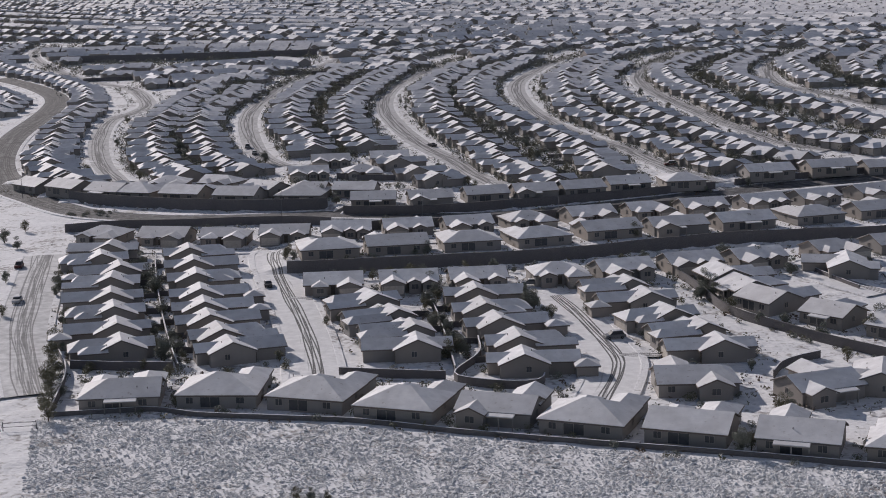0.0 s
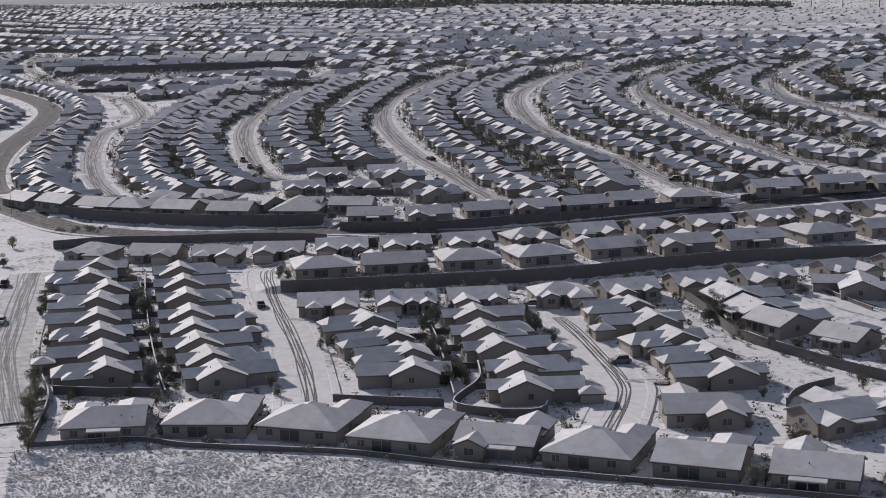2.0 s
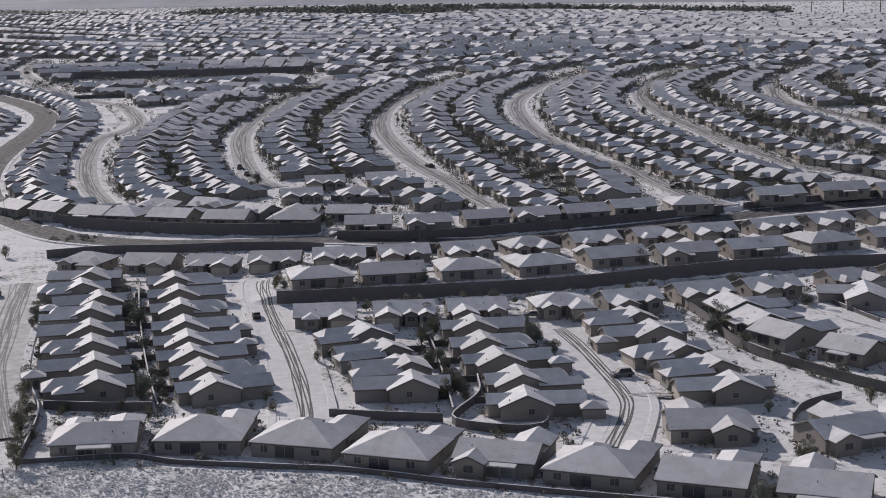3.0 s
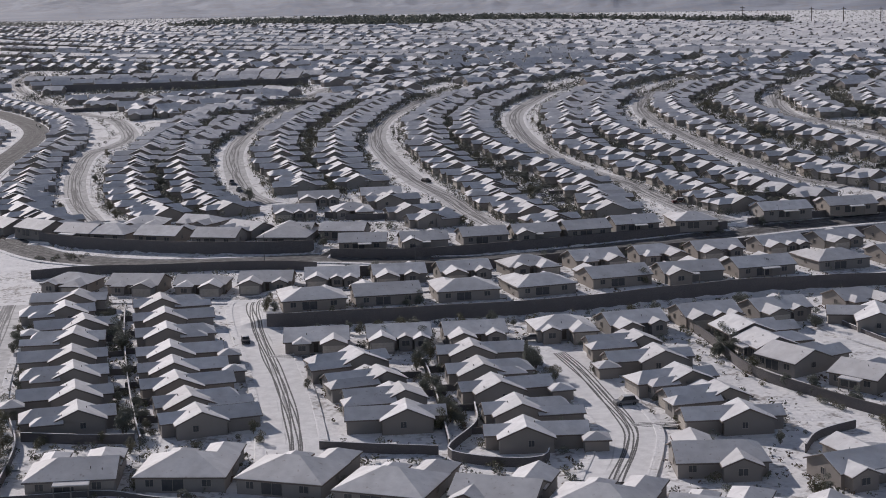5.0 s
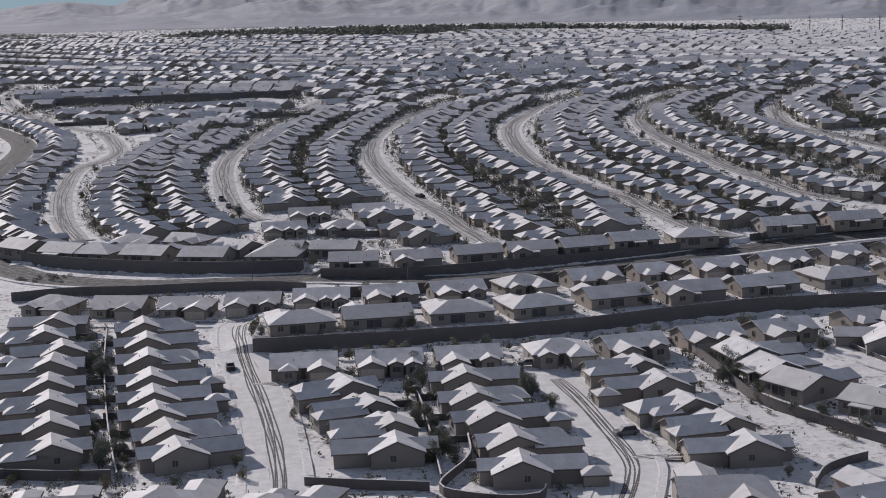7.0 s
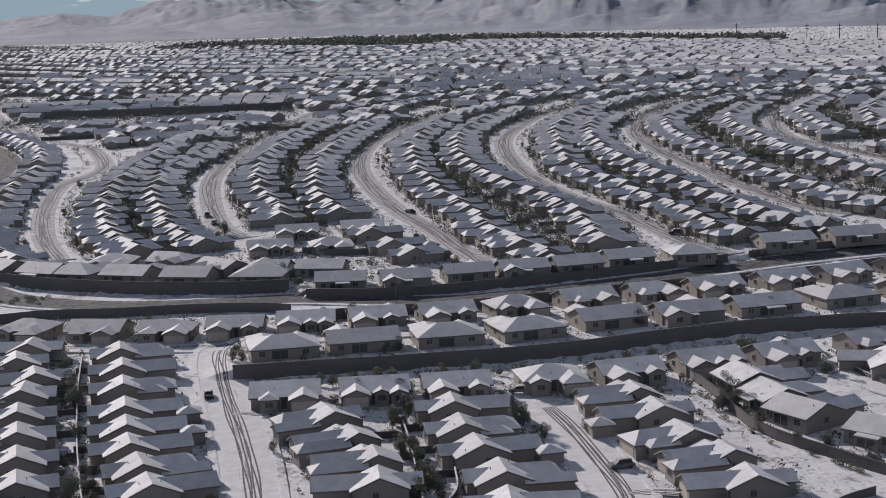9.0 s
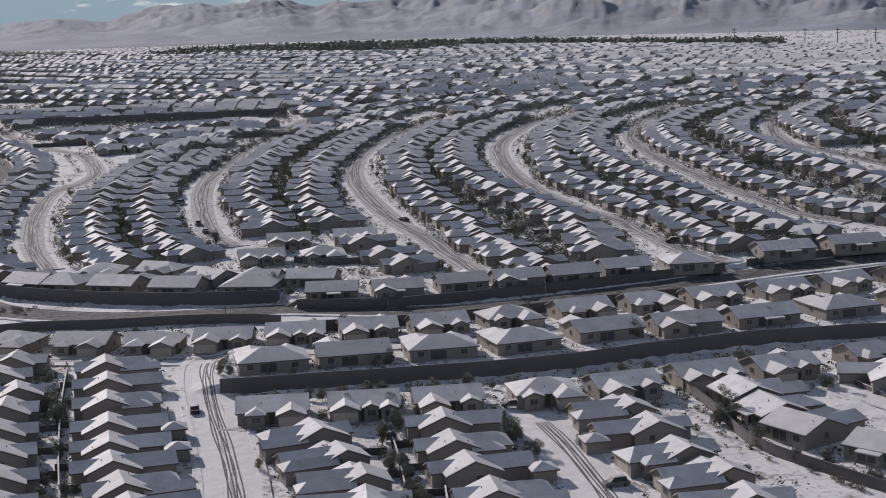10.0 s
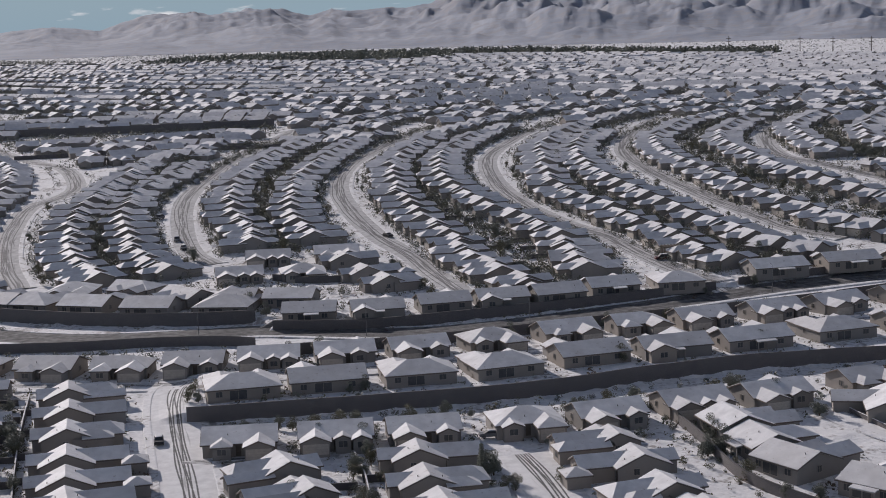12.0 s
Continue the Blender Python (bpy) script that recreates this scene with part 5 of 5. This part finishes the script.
for p, w in along_line([(56.8, 380.5), (60.2, 362.3), (64.0, 338.9), (74.1, 321.6), (81.1, 311.1), (88.8, 301.6)] + [(96.0, 292.0)], 1.5):
    for side, odds in ((1.0, 0.85), (-1.0, 0.3)):
        if shrub_rng.random() < odds:
            x, y = p.x - side * w.y * shrub_rng.uniform(1.0, 3.2), p.y + side * w.x * shrub_rng.uniform(1.0, 3.2)
            o = new("shrub", SHRUBS[shrub_rng.randrange(4)])
            sc = shrub_rng.uniform(0.6, 1.5)
            o.matrix_basis = pose(x, y, float(ground(x, y)) - 0.05, 0, 0, shrub_rng.uniform(0, 360)) @ Matrix.Diagonal((sc, sc, sc, 1))
            tagged(o, "dark shrub planted along the curving block wall", "shrub", "shrubs along the wall")

# small plants, stones and tufts in the gardens near by
tufts = Shape()
for a, b in near_places:
    for _ in range(46):
        ang, r = shrub_rng.uniform(0, 2 * math.pi), shrub_rng.uniform(7.0, 15)
        x, y = a + r * math.cos(ang), b + r * math.sin(ang)
        if y > 240 and clear(x, y, 7.4, 5.8):
            sz = shrub_rng.uniform(0.18, 0.62) * (1.7 if shrub_rng.random() < 0.12 else 1)
            leaf_cloud(tufts, shrub_rng, 9, (x, y, float(ground(x, y)) + sz * 0.5), (sz, sz, sz * 0.7), sz * 0.45, shrub_rng.randrange(3))
tagged(new("garden_tufts", tufts.mesh("garden_tufts", LEAF, OLIVE, BARK)), "small bare and green tufts poking through garden snow", "plants", kind="stuff")

# hedges and small trees in the strips behind the houses of the curving streets, too many to count
strip = Shape()
veg = random.Random(9)


def clump(x, y, r, h, n=14):
    z = float(ground(x, y))
    leaf_cloud(strip, veg, n, (x, y, z + h * 0.5), (r, r, h * 0.55), 0.27 * r, 1 if veg.random() < 0.25 else 0)


def resampled(line, n=60):
    pts = [p for p, w in along_line(line)]
    return [pts[int(k * (len(pts) - 1) / (n - 1))] for k in range(n)]


for (la, sa), (lb, sb) in zip(CURVES[::2], CURVES[1::2]):
    for pa, pb in zip(resampled(la), resampled(lb)):
        for _ in range(6):
            t = veg.uniform(0.34, 0.66)
            q = pa.lerp(pb, t)
            clump(q.x + veg.uniform(-4, 4), q.y + veg.uniform(-7, 7), veg.uniform(0.7, 1.6), veg.uniform(1.0, 3.2), 34)
for line, side in CURVES:
    for p, w in along_line(line, 3.2):
        left = Vector((-w.y, w.x, 0))
        left = left if left.x * side[0] > 0 else -left
        for lo, hi, odds in ((10.5, 13.0, 0.9), (-12.0, -8.0, 0.95), (9.5, 12.0, 0.7), (-12.0, -9.0, 0.6)):
            if veg.random() < odds:
                q = p + left * veg.uniform(lo, hi)
                clump(q.x, q.y + veg.uniform(-2, 2), veg.uniform(0.6, 1.4), veg.uniform(1.2, 3.2), 22)
for line, side in CURVES:
    for p, w in along_line(line, 14.4):
        left = Vector((-w.y, w.x, 0))
        for _ in range(9):
            q = p + w * (7.2 + veg.uniform(-2.0, 2.0)) + left * veg.uniform(-12, 12)
            clump(q.x, q.y, veg.uniform(0.6, 1.4), veg.uniform(1.4, 3.4), 26)
for line in OUTER:
    for p, w in along_line(line, 2.2):
        left = Vector((-w.y, w.x, 0))
        left = left if left.y < 0 else -left
        for lo, hi in ((8, 14), (9, 16)):
            q = p + left * veg.uniform(lo, hi)
            clump(q.x, q.y, veg.uniform(0.9, 2.2), veg.uniform(1.6, 4.2), 18)
for line in EAST_WEST:
    for p, w in along_line(line, 2.6):
        for lo, hi in ((-12, -7), (7, 11)):
            q = p + Vector((0, veg.uniform(lo, hi), 0))
            clump(q.x, q.y, veg.uniform(0.9, 2.2), veg.uniform(1.4, 3.6), 16)
for line in CURVE_ROADS:
    for p, w in along_line(line, 2.2):
        for sg in (-1, 1):
            if veg.random() < 0.62:
                q = p + Vector((-w.y, w.x, 0)) * sg * veg.uniform(6.2, 9.5)
                clump(q.x, q.y, veg.uniform(0.5, 1.2), veg.uniform(0.6, 2.4), 22)
for line in FAR_LINES:
    for p, w in along_line(line, 2.6):
        side = Vector((-w.y, w.x, 0))
        side = side if side.y < 0 else -side
        for lo, hi, odds in ((7.0, 12.0, 0.9), (12.0, 18.0, 0.85)):
            if veg.random() < odds:
                q = p + side * veg.uniform(lo, hi)
                clump(q.x, q.y, veg.uniform(1.3, 2.6), veg.uniform(2.4, 5.0), 11)
for x, y, deg, k in far_places:
    for _ in range(4):
        if veg.random() < 0.7:
            clump(x + veg.uniform(-12, 12), y + veg.uniform(-12, 12), veg.uniform(0.9, 2.2), veg.uniform(1.2, 3.4), 7)
for line, n, low, high in (([(-76.0, 299.0), (-54.0, 297.0), (-30.0, 295.0)], 70, 0.5, 1.6), ([(-20.0, 289.0), (0.0, 284.0), (22.0, 279.0)], 60, 0.5, 1.5), ([(-60.0, 291.0), (-24.0, 288.0), (10.0, 276.0), (42.0, 264.0)], 60, 0.4, 1.3),
                     ([(-100.0, 521.0), (-60.0, 503.0), (-30.0, 498.0), (0.0, 492.0)], 90, 0.8, 2.6), ([(-60.0, 530.0), (-30.0, 522.0), (0.0, 508.0)], 90, 0.8, 2.8), ([(-35.0, 558.0), (-10.0, 552.0), (4.0, 525.0)], 70, 0.8, 2.6),
                     ([(5.0, 494.0), (40.0, 502.0), (80.0, 512.0)], 60, 0.8, 2.4), ([(-98.0, 449.0), (-60.0, 449.0), (-30.0, 445.0), (30.0, 454.0), (110.0, 480.0)], 260, 0.8, 2.6), ([(-36.0, 381.0), (10.0, 386.0), (60.0, 400.0), (110.0, 412.0)], 100, 0.6, 2.0)):
    path = [p for p, w in along_line(line)]
    for _ in range(n):
        p = path[veg.randrange(len(path))]
        x, y = p.x + veg.uniform(-4, 4), p.y + veg.uniform(-4, 4)
        if clear(x, y, 6.8, 6.0):
            clump(x, y, veg.uniform(0.4, 1.1), veg.uniform(low, high), 30)
for x, y in groves:
    for _ in range(5):
        clump(x + veg.uniform(-8, 8), y + veg.uniform(-4, 4), veg.uniform(1.6, 3.0), veg.uniform(2.4, 4.6), 9)
for _ in range(420):
    clump(veg.uniform(-245, -72), veg.uniform(938, 976), veg.uniform(0.8, 2.4), veg.uniform(1.2, 4.0), 16)
tagged(new("garden_hedges", strip.mesh("garden_hedges", HEDGE, OLIVE)), "dark hedges and small trees between rows of houses", "vegetation", kind="stuff")

# desert scrub before the houses
scrub = Shape()
wl_x, wl_y = [p[0] for p in [(-72.9, 272.6), (-64.3, 273.7), (-54.1, 274.8), (-45.2, 270.9), (-29.5, 267.7), (-15.1, 264.6), (0.9, 257.8), (15.3, 252.6), (29.2, 248.0), (47.0, 242.3), (59.8, 237.7), (69.5, 234.2)]], [p[1] for p in [(-72.9, 272.6), (-64.3, 273.7), (-54.1, 274.8), (-45.2, 270.9), (-29.5, 267.7), (-15.1, 264.6), (0.9, 257.8), (15.3, 252.6), (29.2, 248.0), (47.0, 242.3), (59.8, 237.7), (69.5, 234.2)]]
for _ in range(64000):
    x, y = veg.uniform(-75, 85), veg.uniform(208, 276)
    if noise.noise(Vector((x * 0.16, y * 0.11, 1.0))) + 0.5 * noise.noise(Vector((x * 0.5, y * 0.4, 4.0))) < veg.uniform(-1.0, 0.15):
        continue
    if y > np.interp(x, wl_x, wl_y) - 2.2 or x < -66 - (y - 228) * 0.215:
        continue
    r = veg.uniform(0.08, 0.25) * (1.9 if veg.random() < 0.07 else 1)
    h = r * veg.uniform(0.4, 0.95)
    z = float(ground(x, y)) - 0.05
    ring = [(x + r * veg.uniform(0.7, 1.2) * math.cos(a), y + r * veg.uniform(0.7, 1.2) * math.sin(a), z) for a in (0, 1.26, 2.5, 3.8, 5.0)]
    mid = [(x + (p[0] - x) * veg.uniform(0.6, 1.0), y + (p[1] - y) * veg.uniform(0.6, 1.0), z + h * veg.uniform(0.45, 0.85)) for p in ring]
    scrub.add(ring + mid + [(x, y, z + h)], [f for k in range(5) for f in ((k, (k + 1) % 5, 5 + (k + 1) % 5, 5 + k), (5 + k, 5 + (k + 1) % 5, 10))])
tagged(new("desert_scrub", scrub.mesh("desert_scrub", SCRUB)), "low grey desert scrub dusted with snow", "scrub", kind="stuff")
tree("sparse", -23.2, 225.4, 2.2, 3)
tree("round", -21.0, 225.3, 2.0, 4)
tree("sparse", -18.4, 224.6, 1.7, 5)


# ---------------------------------------------------------------- vehicles
def make_car(paint, tall):
    root = new("car")
    prof = [(-2.25, 0.35), (-2.3, 0.75), (-2.2, 0.95), (-1.3, 1.02 if tall < 1.6 else 1.05), (2.0, 1.02), (2.25, 0.9), (2.3, 0.6), (2.25, 0.35)]
    body = Shape()
    n = len(prof)
    body.add([(x, sy * 0.9, z) for sy in (-1, 1) for x, z in prof],
             [tuple(range(n)), tuple(range(2 * n - 1, n - 1, -1))] + [((k + 1) % n, k, n + k, n + (k + 1) % n) for k in range(n)])
    part("body", body, paint, root)
    cab = Shape()
    low, top = [(-1.4, -0.84), (1.9, -0.84), (1.9, 0.84), (-1.4, 0.84)], [(-0.6, -0.68), (1.6, -0.68), (1.6, 0.68), (-0.6, 0.68)]
    cab.add([(x, y, 1.0) for x, y in low] + [(x, y, tall - 0.06) for x, y in top], [(0, 1, 5, 4), (1, 2, 6, 5), (2, 3, 7, 6), (3, 0, 4, 7), (4, 5, 6, 7)])
    part("cabin_glass", cab, CAR_GLASS, root, "dark car windows")
    part("car_roof", Shape().box(-0.65, 1.65, -0.72, 0.72, tall - 0.07, tall), paint, root)
    part("roof_snow", Shape().add([(-0.62, -0.7, tall + 0.004), (1.6, -0.7, tall + 0.004), (1.6, 0.7, tall + 0.004), (-0.62, 0.7, tall + 0.004), (-0.5, -0.58, tall + 0.1), (1.5, -0.58, tall + 0.1), (1.5, 0.58, tall + 0.1), (-0.5, 0.58, tall + 0.1)],
                                  [(4, 5, 6, 7), (0, 1, 5, 4), (1, 2, 6, 5), (2, 3, 7, 6), (3, 0, 4, 7)]), ROOF_SNOW, root, "thin snow on the car's roof")
    for x in (-1.45, 1.4):
        for y in (-0.82, 0.82):
            w = part("wheel", Shape().tube((x, y - 0.11, 0.33), (x, y + 0.11, 0.33), 0.33, 0.33, 14), RUBBER, root)
            part("rim", Shape().tube((x, y - 0.12, 0.33), (x, y + 0.12, 0.33), 0.19, 0.19, 10), STEEL, w)
    return root


CARS = [make_car(CAR_PAINTS[k], 1.45 + 0.3 * (k % 2)) for k in range(5)]
NAMES = ["black sedan", "grey van", "silver sedan", "dark red van", "white sedan"]
for k, (x, y, deg, lab) in enumerate([
    (-43.2, 372.6, 100, "parked on the snowy street"), (36.2, 320.1, 15, "parked in a snowy driveway"), (21.2, 368.5, 5, "parked before a garage"),
    (-112.1, 401.2, 95, "parked by the snowy street"), (-102.2, 362.0, 95, "parked by the snowy street"), (-3.3, 603.1, 120, "parked on the curving street"),
    (-77.2, 614.9, 95, "parked on the curving street"), (-72.7, 600.1, 95, "parked on the curving street"), (80.7, 539.3, 5, "parked on snow by the corner"),
    (-200.1, 980.1, 60, "parked on the far street"), (-269.6, 1039.0, 80, "on the far bend"), (-90.5, 659.8, 70, "parked on the curving street"),
]):
    c = k % 5
    m = pose(x, y, float(ground(x, y)) + 0.1, 0, 0, deg)
    if k < 5:
        CARS[c].matrix_basis = m
        ob = CARS[c]
    else:
        ob = copy_thing(CARS[c], m)
    tagged(ob, NAMES[c] + " " + lab, "car", "parked cars")


# ---------------------------------------------------------------- posts, gate, pergola
def street_lamp(x, y, deg):
    root = tagged(new("street_lamp"), "slim grey street lamp beside the arterial road", "street lamp", "street lamps")
    z = float(ground(x, y))
    root.matrix_basis = pose(x, y, z, 0, 0, deg)
    part("pole", Shape().tube((0, 0, -0.3), (0, 0, 7.6), 0.1, 0.06, 8), STEEL, root)
    part("arm", Shape().tube((0, 0, 7.5), (0, 1.6, 7.8), 0.04, 0.03, 6), STEEL, root)
    part("lamp_head", Shape().box(-0.12, 0.12, 1.4, 2.0, 7.72, 7.84), STEEL, root)


for x, y in ((-5.9, 463.3), (35.3, 461.4), (-49.7, 473.0), (104.2, 496.2), (-143.1, 522.4)):
    street_lamp(x, y, 0)


def power_pole(x, y, high):
    root = tagged(new("power_pole"), "tall wooden transmission pole on the far plain", "power pole", "power poles")
    root.matrix_basis = pose(x, y, float(ground(x, y)), 0, 0, 20)
    part("pole", Shape().tube((0, 0, -1), (0, 0, high), 0.5, 0.3, 8), WOOD, root)
    for z in (high - 2, high - 5):
        part("crossarm", Shape().box(-2.6, 2.6, -0.25, 0.25, z - 0.25, z + 0.25), WOOD, root)


for x, y in [(317.3, 1634.2), (368.2, 1549.8), (392.7, 1524.4), (420.0, 1494.9)]:
    power_pole(x, y, 17)

gate = tagged(new("pipe_gate"), "low steel pipe gate across the snowy track", "gate")
gate.matrix_basis = pose(-76.0, 264.9, float(ground(-76.0, 264.9)), 0, 0, 8)
for sx in (-2.9, 2.9):
    part("post", Shape().tube((sx, 0, -0.3), (sx, 0, 1.5), 0.08, 0.08, 8), STEEL, gate)
    part("brace", Shape().tube((sx, 0, 1.2), (sx * 1.12, -1.0, 0.0), 0.05, 0.05, 6), STEEL, gate)
for z in (0.5, 1.25):
    part("rail", Shape().tube((-2.9, 0, z), (2.9, 0, z), 0.05, 0.05, 8), STEEL, gate)

pergola = tagged(new("pergola"), "dark open timber pergola by a street corner", "pergola")
pergola.matrix_basis = pose(84.8, 542.5, float(ground(84.8, 542.5)), 0, 0, 10)
for sx in (-3.4, -0.8, 1.6, 3.4):
    for sy in (-1.4, 1.4):
        part("post", Shape().box(sx - 0.2, sx + 0.2, sy - 0.2, sy + 0.2, -0.4, 3.3), WOOD, pergola)
for sy in (-1.4, 1.4):
    part("beam", Shape().box(-3.9, 3.9, sy - 0.15, sy + 0.15, 3.3, 3.7), WOOD, pergola)
for k in range(8):
    part("rafter", Shape().box(-3.5 + k, -3.36 + k, -2.0, 2.0, 3.7, 3.9), WOOD, pergola)

# the dark belt of trees along the far edge of the town
belt = Shape()
for line in ([(-293.5, 1955.1), (-76.5, 1966.6), (109.6, 1865.8), (271.7, 1667.0), (359.0, 1605.6)], [(-309.1, 1852.0), (-202.0, 1869.3), (-109.9, 1850.2), (-19.0, 1795.7), (42.7, 1768.3)]):
    for p, w in along_line(line, 3.0):
        for _ in range(3):
            x, y = p.x + veg.uniform(-3, 3), p.y + veg.uniform(-35, 35)
            r, h = veg.uniform(2.8, 5.5), veg.uniform(5, 9.5)
            leaf_cloud(belt, veg, 22, (x, y, float(ground(x, y)) + h * 0.42), (r, r, h * 0.5), 1.7)
tagged(new("distant_tree_belt", belt.mesh("distant_tree_belt", LEAF)), "dark belt of trees at the town's far edge", "trees", kind="stuff")

# scrub on the far plains
plain = Shape()
for x0, x1, y0, y1, n in ((150, 900, 1560, 2150, 4000), (-1000, -250, 1900, 2650, 9000), (-250, 200, 1900, 2300, 3000)):
    for _ in range(n):
        x, y = veg.uniform(x0, x1), veg.uniform(y0, y1)
        r = veg.uniform(0.5, 1.3)
        leaf_cloud(plain, veg, 5, (x, y, float(ground(x, y)) + 0.4 * r), (r, r, 0.6 * r), 0.6 * r)
tagged(new("plain_scrub", plain.mesh("plain_scrub", SCRUB_FAR)), "grey desert scrub scattered over the snowy plain", "scrub", kind="stuff")
